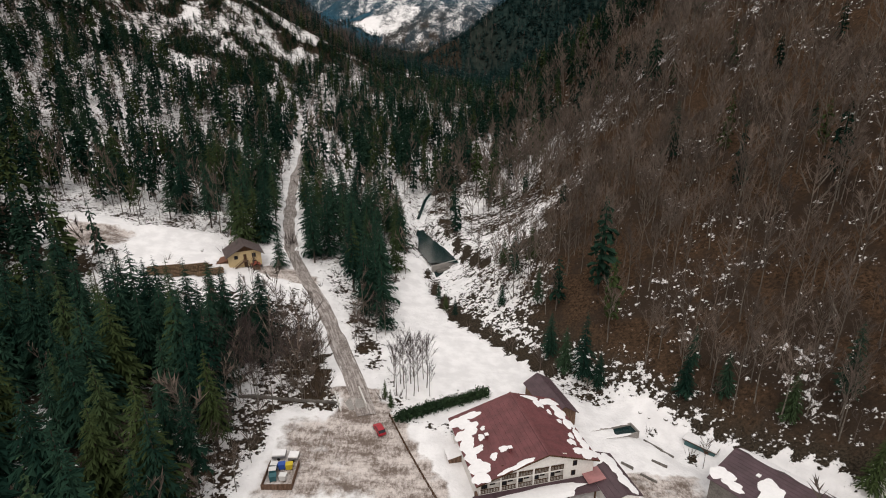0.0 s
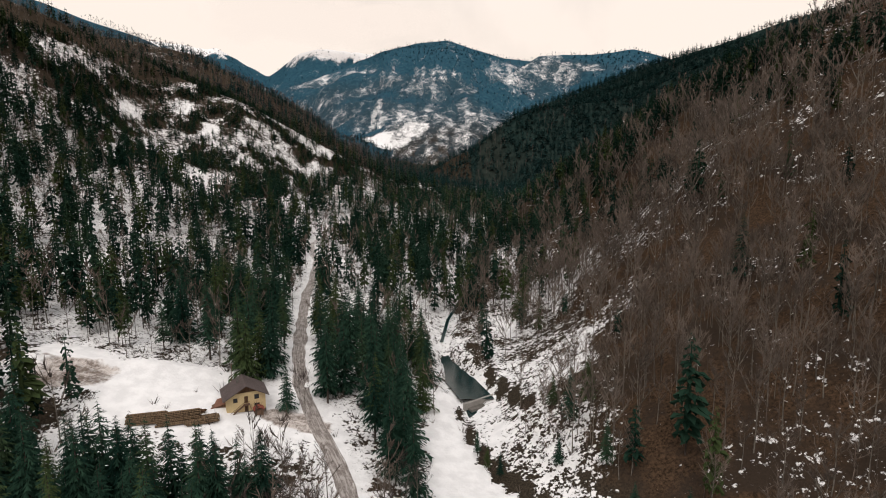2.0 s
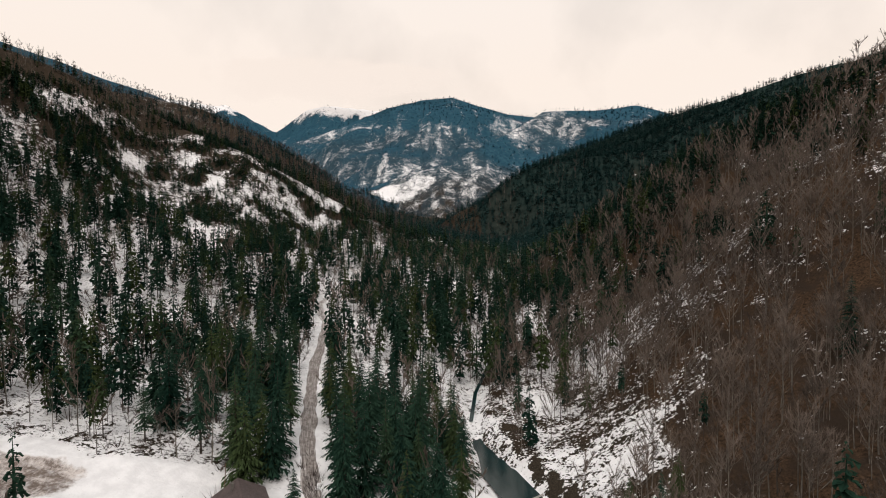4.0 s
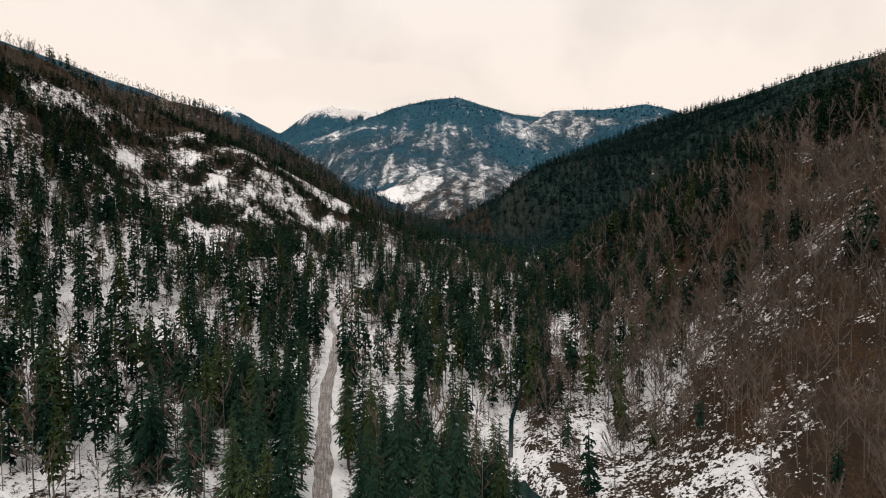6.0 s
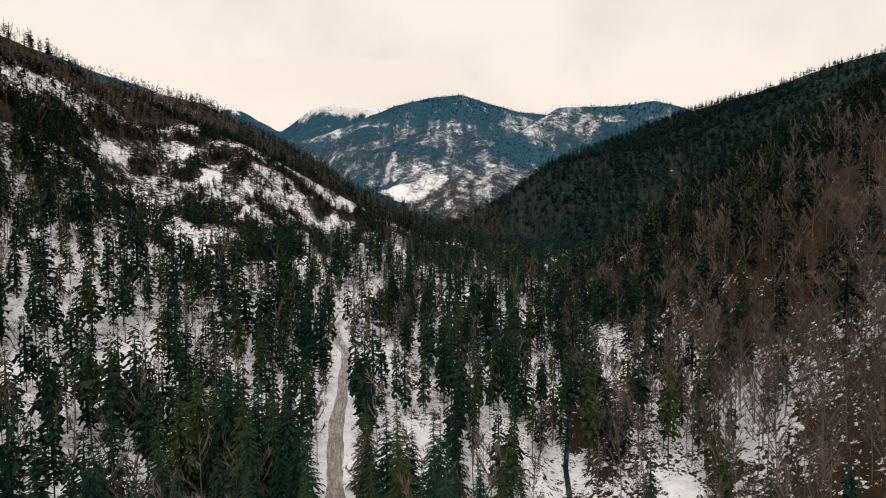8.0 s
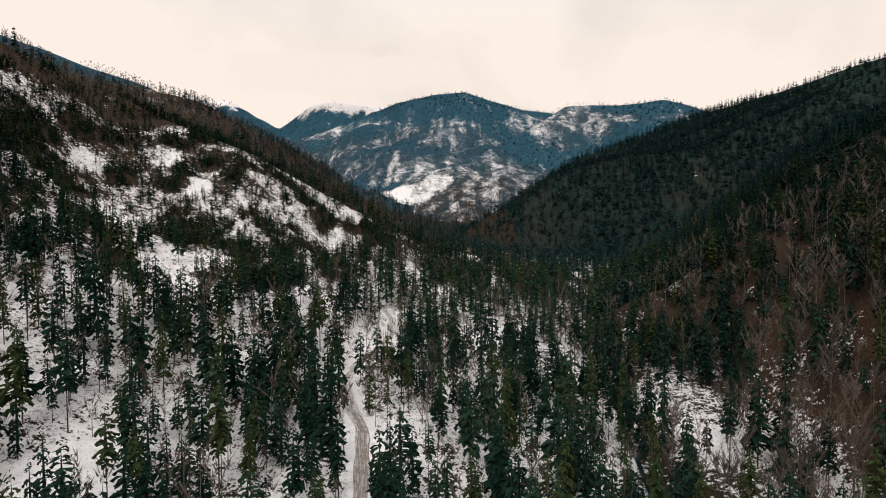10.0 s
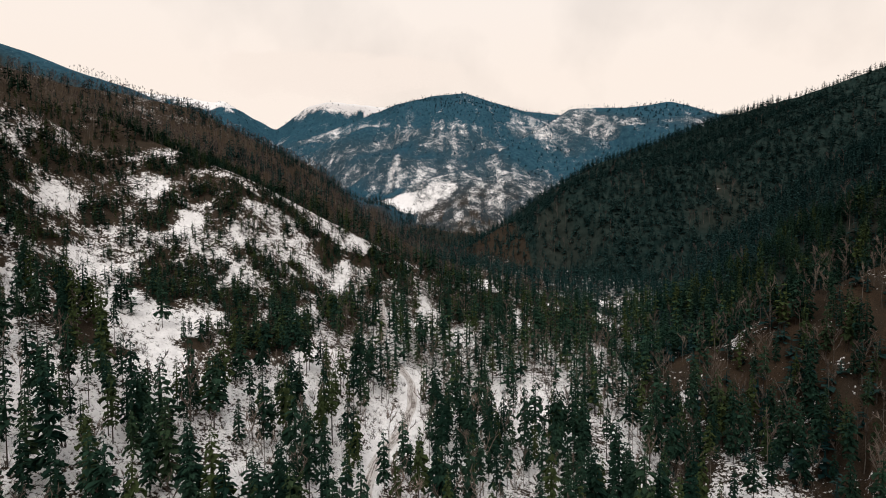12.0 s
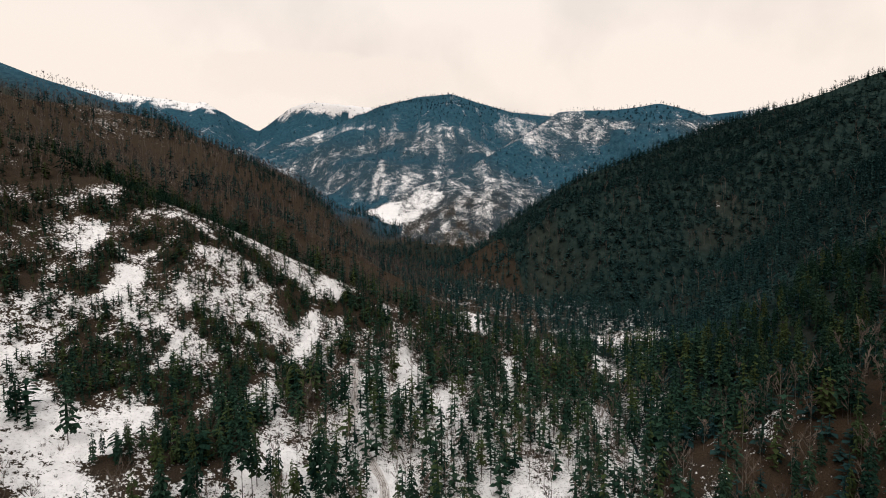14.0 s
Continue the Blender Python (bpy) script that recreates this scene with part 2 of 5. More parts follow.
def valley(x, y):
    """The valley floor: the stream's bed, its banks and the terraces beside it."""
    d, z, side = along(STREAM, x, y)
    left = np.clip(np.where(side > 0, d, 0) - 12, 0, None)
    right = np.clip(np.where(side > 0, 0, d) - 9, 0, None)
    lean = 0.07 + 0.13 * step(120, 175, y) - 0.08 * step(240, 320, y)
    high = 5.0 + 2.4 * step(135, 112, y) * (side > 0) - 1.4 * step(137, 158, y) * step(208, 203, y)
    pinch = step(216, 246, y) * step(300, 270, y)
    return z + high * step(3.5 - 2.6 * pinch, 13 - 5 * pinch, d) + lean * left + 0.3 * np.clip(left - 105, 0, 120) * step(240, 320, y) + 0.12 * right + 0.35 * value_noise(x, y, 14, 3) * step(12, 30, d)


def land(x, y):
    """Height of the ground."""
    x, y = np.asarray(x, float), np.asarray(y, float)
    z = valley(x, y)
    wx = x + 14 * value_noise(x, y, 90, 5)
    wy = y + 14 * value_noise(x, y, 90, 6)
    for name, (fall, line) in CRESTS.items():
        far = name in ("main_peak", "snow_peaks", "west_far", "meadow_spur")
        d, top, side = along(line, wx, wy) if not far else along(line, x + 40 * value_noise(x, y, 260, 7), y + 40 * value_noise(x, y, 260, 8))
        rough = value_noise(x, y, 210 if far else 70, 9)
        if far:
            rough = rough + 0.9 - 2.2 * np.abs(value_noise(x + 0.4 * y, y, 150, 13)) + 0.5 * value_noise(x, y, 60, 14)
        gully = (24 if far else 7) * rough * step(20, 160, d)
        if name in ("west", "east", "east_upper"):
            # ribs and hollows running down the valley sides
            gully = gully + 13 * (0.35 - np.abs(value_noise(x * 0.25, y + 0.25 * x, 64, 15))) * step(25, 110, d) * step(330, 430, y)
        z = smooth_max(z, top - fall * (np.sqrt(d * d + 144) - 12) + gully, 40 if far else 9)
    return z + 0.8 * value_noise(x, y, 23, 11) * step(20, 60, np.abs(x - 10) - 20 + 0 * y) + 0.25 * value_noise(x, y, 7, 12)


# ---- the ground, one sheet to the horizon ----


def spaced(parts):
    """Grid lines from (start, end, step) stretches."""
    return np.unique(np.concatenate([np.arange(a, b, s) for a, b, s in parts]))


def mesh_from(name, verts, faces, mats, index=None, smooth=False):
    """A mesh from arrays of places and of three- or four-cornered faces."""
    me = bpy.data.meshes.new(name)
    verts, faces = np.asarray(verts, np.float32), np.asarray(faces, np.int32)
    k = faces.shape[1]
    me.vertices.add(len(verts))
    me.vertices.foreach_set("co", verts.ravel())
    me.loops.add(faces.size)
    me.loops.foreach_set("vertex_index", faces.ravel())
    me.polygons.add(len(faces))
    me.polygons.foreach_set("loop_start", np.arange(0, faces.size, k, dtype=np.int32))
    if index is not None:
        me.polygons.foreach_set("material_index", np.asarray(index, np.int32))
    me.polygons.foreach_set("use_smooth", np.full(len(faces), smooth))
    for m in mats:
        me.materials.append(m)
    me.update(calc_edges=True)
    return me


def grid_faces(nu, nv):
    i = np.arange(nu * nv).reshape(nv, nu)
    return np.stack([i[:-1, :-1], i[:-1, 1:], i[1:, 1:], i[1:, :-1]], -1).reshape(-1, 4)


def box(x, y, x0, x1, y0, y1, soft=8.0):
    """1 inside an upright rectangle of the plan, fading over its edge."""
    d = np.minimum(np.minimum(x - x0, x1 - x), np.minimum(y - y0, y1 - y)) + 3.5 * value_noise(x, y, 11, 23) + 2.5 * value_noise(x, y, 31, 24)
    return step(-soft / 2, soft / 2, d)


def blob(x, y, cx, cy, rx, ry, soft=0.4):
    """1 inside an oval with an uneven edge."""
    d = np.hypot((x - cx) / rx, (y - cy) / ry) + 0.3 * value_noise(x, y, 0.7 * min(rx, ry), 21)
    return step(1 + soft / 2, 1 - soft / 2, d)


def any_of(x, y, ovals):
    out = np.zeros(np.shape(x))
    for cx, cy, rx, ry in ovals:
        near = (np.abs(x - cx) < 1.5 * rx) & (np.abs(y - cy) < 1.5 * ry)
        if near.any():
            out[near] = np.maximum(out[near], blob(x[near], y[near], cx, cy, rx, ry))
    return out


SPRUCE_CLUMPS = [(-216, 503, 24, 25), (-186, 517, 13, 29), (-169, 527, 15, 22), (-212, 630, 30, 9), (-296, 605, 18, 12), (-287, 498, 9, 11), (-272, 632, 9, 8), (-174, 618, 15, 19),
                 (-255, 556, 9, 18), (-277, 531, 12, 14), (-140, 540, 14, 24), (-250, 590, 12, 9), (-180, 560, 12, 12), (-200, 602, 12, 9)]
SNOW_OPENINGS = [(-259, 492, 13, 18), (-234, 465, 11, 16), (-206, 453, 13, 24), (-192, 467, 6, 18), (-241, 563, 9, 22), (-305, 624, 24, 9), (-236, 622, 17, 7), (-345, 610, 8, 20), (-295, 511, 7, 20), (-212, 562, 6, 9), (-196, 576, 6, 15),
                 (-166, 579, 6, 10), (-154, 586, 6, 36), (-138, 476, 14, 17), (-158, 520, 7, 14), (-198, 525, 4, 20), (-150, 655, 10, 12), (-210, 403, 9, 17), (-179, 417, 9, 15), (-135, 437, 16, 9), (-191, 420, 7, 22), (-182, 331, 9, 10),
                 (-119, 381, 6, 18), (-275, 575, 8, 14)]
WOOD_OPENINGS = [(-91, 606, 9, 28), (-69, 572, 7, 44), (-39, 747, 10, 36), (-37, 487, 15, 22), (-92, 466, 11, 25), (-96, 448, 8, 26), (-44, 470, 12, 22), (-82, 345, 8, 17), (-154, 303, 9, 20), (-140, 340, 9, 11), (-58, 291, 9, 30),
                 (-146, 374, 6, 12), (-183, 269, 8, 20), (-188, 316, 7, 10), (-20, 640, 6, 24), (-110, 300, 7, 12), (-160, 255, 8, 12)]
THICKETS = [(-329, 583, 18, 30), (-305, 567, 15, 26), (-261, 599, 10, 10), (-256, 464, 13, 12), (-340, 560, 20, 24), (-220, 585, 9, 9), (-165, 480, 12, 12)]
EAST_OPENINGS = [(95, 742, 32, 24), (56, 668, 11, 28), (43, 482, 7, 9), (18, 703, 7, 20), (36, 392, 18, 36), (24, 345, 9, 24), (15, 268, 8, 15), (434, 958, 8, 4), (404, 934, 5, 4), (370, 905, 4, 4), (-16, 265, 9, 14), (286, 955, 6, 5)]
SPUR_LINE = CRESTS["west_spur"][1]


def zones(x, y):
    """How much snow lies at a place, how leafy the ground is, and how thick spruces, bare trees and shrubs stand there (0..1)."""
    x, y = np.asarray(x, float), np.asarray(y, float)
    d, zs, side = along(STREAM, x, y)
    z = land(x, y)
    up = z - zs
    east, west = (side < 0) & (y < 1010), (side >= 0) & (y < 1060)
    n5 = value_noise(1.6 * x, y, 14, 39)
    n1, n2, n3 = value_noise(x, y, 60, 31), value_noise(x, y, 24, 32), value_noise(x, y, 130, 33)
    droad = along(ROAD, x, y)[0]
    crest = along(CRESTS["west"][1], x, y)[0]
    snow, leaf = np.full(x.shape, 0.5), np.full(x.shape, 0.2)
    spruce, bare, shrub = np.full(x.shape, 0.4), np.full(x.shape, 0.2), np.zeros(x.shape)
    # brown beech slope to the east
    near_e = east & (y < 560)
    foot = step(20, 5, up)
    snow = np.where(near_e, 0.295 + 0.07 * foot + 0.10 * step(15, 5, up) * step(225, 200, y) + 0.03 * step(190, 250, y) - 0.05 * step(45, 80, up) + 0.09 * n1 + 0.08 * n2, snow)
    leaf = np.where(near_e, (1.0 - 0.5 * foot) * (1 - 0.5 * step(330, 420, y)), leaf)
    bare = np.where(near_e, np.clip(0.85 + 0.7 * n2, 0.25, 1) * (1 - 0.45 * step(330, 400, y)), bare)
    spruce = np.where(near_e, 0.07 + 0.14 * foot * (n2 > -0.1) + 0.3 * (n1 > 0.5) + 0.45 * foot * step(230, 330, y) + (0.42 + 0.5 * step(-0.05, 0.2, n1 + 0.3 * n2)) * step(315, 370, y), spruce)
    shrub = np.where(near_e, 0.6 * foot, shrub)
    bank = np.where(near_e, step(30, 10, up - 14 * n2) * step(225, 260, y) * step(470, 420, y) * step(-0.3, 0.3, n2 + 0.6 * n1 + 0.1), 0)
    snow = snow + np.where(near_e, 0.15 * any_of(x, y, [(40, 380, 18, 34), (52, 306, 14, 10), (47, 222, 12, 10), (60, 234, 8, 8), (106, 286, 9, 14)]), 0)
    shelf = np.where(near_e, any_of(x, y, [(24, 182, 15, 24), (26, 160, 10, 14), (34, 188, 9, 13), (22, 240, 17, 16), (8, 262, 15, 13), (34, 222, 12, 14)]), 0)
    snow, leaf, bare = snow + 0.19 * shelf, leaf * (1 - 0.5 * shelf), bare * (1 - 0.4 * shelf)
    spruce = np.where(near_e & (y < 116), 0.0, spruce)
    snow, leaf, bare = snow + 0.15 * bank, leaf * (1 - 0.7 * bank), bare * (1 - 0.1 * bank)
    # dark mixed forest further up on the same side
    deep = np.where(east, step(-25, 35, y - np.interp(x, [90, 140, 180, 250, 335], [520, 470, 400, 350, 310]) + 30 * n1), 0)
    spruce = spruce * (1 - deep) + deep * np.clip(1.1 + 0.7 * n1, 0.55, 1)
    bare = bare * (1 - deep) + deep * np.clip(0.0 - 0.5 * n1, 0.02, 0.3)
    leaf = leaf * (1 - 0.8 * deep)
    snow = snow * (1 - deep) + deep * (0.08 + 0.10 * n3 + 0.36 * step(20, 8, up))
    # west side: valley wood, then clearings, thickets and young spruce up the slope
    slope = step(26, 44, up)
    valley_wood = west & (y > 185)
    spruce = np.where(valley_wood, np.clip(0.82 + 0.6 * n2, 0.2, 1.0), spruce)
    bare = np.where(valley_wood, 0.5 - 0.3 * n2, bare)
    shrub = np.where(valley_wood, 0.5, shrub)
    snow = np.where(west, 0.60 + 0.05 * n2, snow)
    past = np.where(west, step(-4, 16, y - np.interp(x, [p[0] for p in SPUR_LINE], [p[1] for p in SPUR_LINE])) * step(-60, -110, x), 0)
    open_ = slope * step(28, 50, crest) * step(400, 440, y + 20 * n2) * (1 - past)
    clump = np.maximum(any_of(x, y, SPRUCE_CLUMPS), step(0.10, 0.26, value_noise(1.7 * x, 0.8 * y, 48, 36) + 0.4 * n2 + 0.5 * n5) * 0.9)
    thicket = np.maximum(any_of(x, y, THICKETS), step(0.1, 0.4, value_noise(1.6 * x, y, 55, 35) + 0.4 * n2 + 0.4 * n5))
    bright = any_of(x, y, SNOW_OPENINGS + [(a, b, 1.3 * c, 1.2 * e) for a, b, c, e in WOOD_OPENINGS]) * step(-0.75, -0.25, n5)
    clump, thicket = clump * (1 - bright) * step(-0.7, -0.2, n5 + 0.5 * n2), thicket * (1 - 0.8 * bright)
    spruce = np.where(west, spruce * (1 - open_) + open_ * (0.40 + 0.05 * step(520, 440, y) + 0.60 * clump), spruce) * (1 - 0.92 * bright)
    shrub = np.where(west, shrub * (1 - open_) + open_ * (0.75 + 0.25 * thicket) * (1 - 0.7 * bright) * (1 - 0.9 * clump), shrub)
    bare = np.where(west, bare * (1 - open_) + open_ * (0.08 + 0.3 * thicket + 0.3 * step(-270, -300, x)), bare) * (1 - 0.8 * bright)
    snow = np.where(west, snow + open_ * (-0.07 - 0.10 * thicket - 0.22 * clump) + 0.14 * bright, snow)
    upper = np.where(west, step(540, 640, y) * (1 - open_) * (1 - bright), 0)
    spruce, snow, bare = spruce * (1 - upper) + 0.95 * upper, snow - 0.24 * upper, bare * (1 - 0.5 * upper)
    wooded = 0.40 + 0.5 * step(0.0, 0.3, n2 + n1) + 0.4 * step(24, 6, along(SPUR_LINE, x, y)[0])
    bare, spruce, snow = bare * (1 - past) + 0.92 * past, spruce * (1 - past) + wooded * past, snow * (1 - past) + 0.2 * past
    rim = np.where(west & (y < 650), step(66, 44, crest), 0)
    bare, spruce, snow = bare * (1 - rim) + rim * 0.95, spruce * (1 - rim) + rim * 0.4, snow * (1 - rim) + rim * 0.22
    top = np.where(west & (y < 660), step(26, 14, crest), 0)
    bare, spruce = bare * (1 - top) + top * 0.98, spruce * (1 - 0.85 * top)
    over = west & (along(CRESTS["west"][1], x, y)[2] > 0) & (crest > 12) & (x < -330)
    snow, bare, spruce = np.where(over, 0.20 + 0.1 * n2, snow), np.where(over, 0.95, bare), np.where(over, 0.3, spruce)
    crest_e = along(CRESTS["east"][1], x, y)[0]
    top = np.where(side < 0, step(60, 34, crest_e) * (y < 560), 0)
    top = np.maximum(top, np.where((side < 0) & (x > 330), 0.75 * step(70, 40, along(CRESTS["dark_spur"][1], x, y)[0]), 0))
    bare, spruce, snow = bare * (1 - top) + 0.95 * top, spruce * (1 - 0.85 * top), snow * (1 - top) + 0.36 * top
    near_w = west & (y <= 185)
    fir = np.maximum(step(-6, 0, -x - np.where(y < 95, 44, 52)) * step(140, 132, y + 0.12 * (x + 90)), step(-108, -114, x + 28 * step(160, 167, y)))
    spruce = np.where(near_w, 0.08 + 0.85 * fir, spruce)
    bare = np.where(near_w, 0.08 + 0.25 * step(-54, -48, x) * step(160, 140, y), bare)
    shrub = np.where(near_w, 0.25 * (1 - fir), shrub)
    snow = np.where(near_w, 0.56 - 0.16 * fir, snow)
    brush = near_w & (along(DITCH, x, y)[2] > 0) & (x > 8)
    snow, shrub, bare = np.where(brush, 0.54 + 0.1 * n2, snow), np.where(brush, 1.0, shrub), np.where(brush, 0.55, bare)
    spruce = np.where(brush, 0.04, spruce)
    bushy = near_w & (((x < -22) & (x > -58) & (y > 102) & (y < 150)) | ((x < -37) & (x > -62) & (y <= 102))) & (droad > 4.2)
    snow, shrub, leaf = np.where(bushy, 0.40 + 0.16 * n2, snow), np.where(bushy, 1.0, shrub), np.where(bushy, 0.45, leaf)
    bare = np.where(bushy, 0.6, bare)
    row = box(x, y, -37, -16, 150, 240, 5) * step(4.5, 6, droad)
    spruce = np.maximum(spruce, row)
    # the ridges behind
    back = (y >= 1010) & (y < 1480) | (x < -640)
    bare, spruce = np.where(back, 0.95 - 0.3 * n1, bare), np.where(back, 0.5 + 0.5 * n1, spruce)
    snow = np.where(back, 0.22 + 0.12 * n3, snow)
    left_far = x < -760
    spruce = np.where(left_far, 0.8, spruce)
    behind = (x > 0.9 * (1000 - y) + 10) & (y >= 1010) & (y < 1300)
    spruce, snow, bare = np.where(behind, 0.98, spruce), np.where(behind, 0.06, snow), np.where(behind, np.clip(-0.05 - 0.4 * n1, 0, 0.25), bare)
    far = (y >= 1480) | ((y >= 1300) & (x > -150))
    n4 = value_noise(x, y, 240, 37)
    streak = 0.6 * value_noise(x, y * 0.25, 34, 38) + 0.6 * value_noise(x, y * 0.3, 15, 45)
    high = step(600, 760, z)
    dark_top = step(500, 590, z + 50 * n4 + 30 * n3) * (y < 3000) + step(400, 450, z + 30 * n3) * (x > 380) * (y < 2200) * (y > 1500)
    dark_top = np.clip(dark_top + step(860, 720, z + 60 * n3) * step(560, 660, z) * (y >= 3000), 0, 1)
    spruce = np.where(far, np.clip(0.40 + 0.8 * n3 + 0.5 * n4, 0.05, 0.95) * (1 - dark_top) + 0.97 * dark_top, spruce)
    bare = np.where(far, np.clip(1 - 0.8 * spruce, 0.05, 1) * step(700, 620, z), bare)
    snow = np.where(far, (0.41 + 0.16 * streak + 0.08 * n4 - 0.22 * spruce) * (1 - 0.55 * dark_top) + 0.5 * np.clip(step(700, 820, z + 60 * streak) * (y >= 3000), 0, 1) + 0.22 * step(0.5, 0.7, n3 + 0.5 * streak) * dark_top, snow)
    spur = step(460, 220, along(CRESTS["meadow_spur"][1], x, y)[0])
    front = far & (y < 1700)
    snow = np.where(far, snow + 0.03 * spur, snow) - 0.07 * front
    spruce = np.where(front, np.clip(spruce + 0.25 * (n2 > -0.1), 0, 1), spruce)
    snow = np.where((x < -640) & (y < 1750), 0.18 + 0.1 * n3, snow)
    # clearings
    field = np.maximum(np.maximum(blob(x, y, -165, 1452, 60, 42), blob(x, y, -100, 1500, 52, 36)), 0.8 * blob(x, y, -46, 1550, 42, 20))
    clear = np.maximum(field, any_of(x, y, EAST_OPENINGS) * 0.92)
    for rect in ((-110, -50, 154, 192), (-136, -100, 168, 190), (-36, 48, 40, 101), (8, 42, 194, 230)):
        clear = np.maximum(clear, box(x, y, *rect, 6))
    clear = np.maximum(clear, box(x, y, -17, 27, 98, 205, 5) * ((along(DITCH, x, y)[2] <= 0) | (y < 128)) * step(6, 12, droad))
    clear = np.maximum(clear, step(5.5, 4.2, droad + 2.2 * step(440, 500, y)))
    clear = np.maximum(clear, step(7.0, 5.0, d + 1.0 * (y < 150)) * (y < 300))
    clear = np.maximum(clear, box(x, y, 22, 58, 78, 111, 4) * (side > 0) * step(4, 6, d))
    clear = np.maximum(clear, step(13, 9, d) * (y > 202) * (y < 262))
    snow = np.maximum(snow, clear * np.where((d < 9) & ((y > 112) | (side < 0)), np.where(y < 175, 0.42, 0.6), np.where(side < 0, 0.54, 0.88)))
    ditch = step(2.4, 1.2, along(DITCH, x, y)[0])
    snow = snow - 0.4 * ditch - 0.5 * step(2.0, 0.8, along(CHANNEL, x, y)[0] + 0.4 * n2)
    leaf = leaf * (1 - clear)
    spruce, bare, shrub = spruce * (1 - clear), bare * (1 - clear), np.maximum(np.maximum(shrub * (1 - clear), ditch), 0.26 * clear * ((y > 140) & (y < 210) & (x < -40) & (n2 > -0.2)))
    return snow, leaf, spruce, bare, shrub


def build_ground():
    xs = spaced([(-3600, -1600, 60), (-1600, -640, 20), (-640, -360, 10), (-360, -160, 5), (-160, 110, 3.2), (110, 300, 8), (300, 560, 12), (560, 1400, 20), (1400, 3600, 60)])
    ys = spaced([(-900, -60, 40), (-60, 30, 8), (30, 280, 2.6), (280, 700, 5.5), (700, 1100, 12), (1100, 2000, 16), (2000, 3800, 32), (3800, 4700, 90)])
    gx, gy = np.meshgrid(xs, ys)
    gz = land(gx, gy)
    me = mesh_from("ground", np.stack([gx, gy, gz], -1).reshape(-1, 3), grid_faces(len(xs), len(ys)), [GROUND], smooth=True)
    snow, leaf, spruce, bare, _ = zones(gx, gy)
    # wheel-churned earth: the yard, the timber landing, the way to the house
    mud = box(gx, gy, -35, -8, 74, 99, 9) * 0.6 + blob(gx, gy, -121, 176, 14, 9) * 0.6 + step(7.5, 4.5, along(ROAD, gx, gy)[0]) * (gy < 112) * 0.7
    mud = np.maximum(mud, blob(gx, gy, -52, 171, 12, 6) * 0.75)
    mud = np.maximum(mud, blob(gx, gy, 44, 84, 10, 5) * 0.6)
    # "wood" value: mossy floor under near spruces, painted haze blue farther off
    wood_haze = np.maximum(np.clip(spruce * 1.3, 0, 1) * (step(1100, 1450, gy) + 1.0 * step(480, 620, gy) * (gx > 30) * step(1450, 1100, gy)), step(1350, 1600, gy) * np.clip(0.65 + 0.3 * spruce + 0.5 * step(420, 560, gz), 0, 1))
    litter = np.clip(1.2 * np.maximum(spruce, bare) - 0.1, 0.3, 1) * step(1300, 1000, gy) * np.maximum(step(240, 300, gy), np.clip(spruce + bare, 0, 1))
    for key, value in (("snow", snow), ("leaf", leaf), ("mud", mud), ("wood", wood_haze), ("litter", litter)):
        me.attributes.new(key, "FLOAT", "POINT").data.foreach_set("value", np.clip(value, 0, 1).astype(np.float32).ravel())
    return tagged(new("ground", me), "snow-covered valley floor and leaf-strewn mountain slopes", "ground", kind="structure")


build_ground()


def ribbon(line, width, lift, step_m=2.0, across=8, crown=0.0, ruts=()):
    """A strip draped over the ground along a line; ruts: (offset, half width, depth)."""
    p = np.array(line, float)[:, :2]
    s = np.concatenate([[0], np.cumsum(np.hypot(*np.diff(p, axis=0).T))])
    q = np.arange(0, s[-1], step_m)
    # rounded corners
    cx, cy = np.interp(q, s, p[:, 0]), np.interp(q, s, p[:, 1])
    for _ in range(6):
        cx[1:-1], cy[1:-1] = (cx[:-2] + 2 * cx[1:-1] + cx[2:]) / 4, (cy[:-2] + 2 * cy[1:-1] + cy[2:]) / 4
    tx, ty = np.gradient(cx), np.gradient(cy)
    k = np.hypot(tx, ty)
    nx, ny = -ty / k, tx / k
    u = np.linspace(-1, 1, across + 1)
    edge = 1 + 0.12 * value_noise(q, q * 0, 9, 41) + 0.10 * value_noise(q, q * 0, 3.5, 43)
    off = u[None, :] * (width / 2) * edge[:, None]
    x, y = cx[:, None] + nx[:, None] * off, cy[:, None] + ny[:, None] * off
    mid = land(cx, cy)[:, None]
    z = np.maximum(land(x, y), mid - 0.5) + lift + crown * (1 - u[None, :] ** 2)
    for o, w, dep in ruts:
        z = z - dep * np.exp(-((off - o - 0.25 * value_noise(q, q * 0, 17, 42)[:, None]) / w) ** 2)
    z[:, 0] -= lift + 0.3
    z[:, -1] -= lift + 0.3
    return np.stack([x, y, z], -1).reshape(-1, 3), grid_faces(across + 1, len(q)), off.ravel(), np.repeat(q, across + 1)


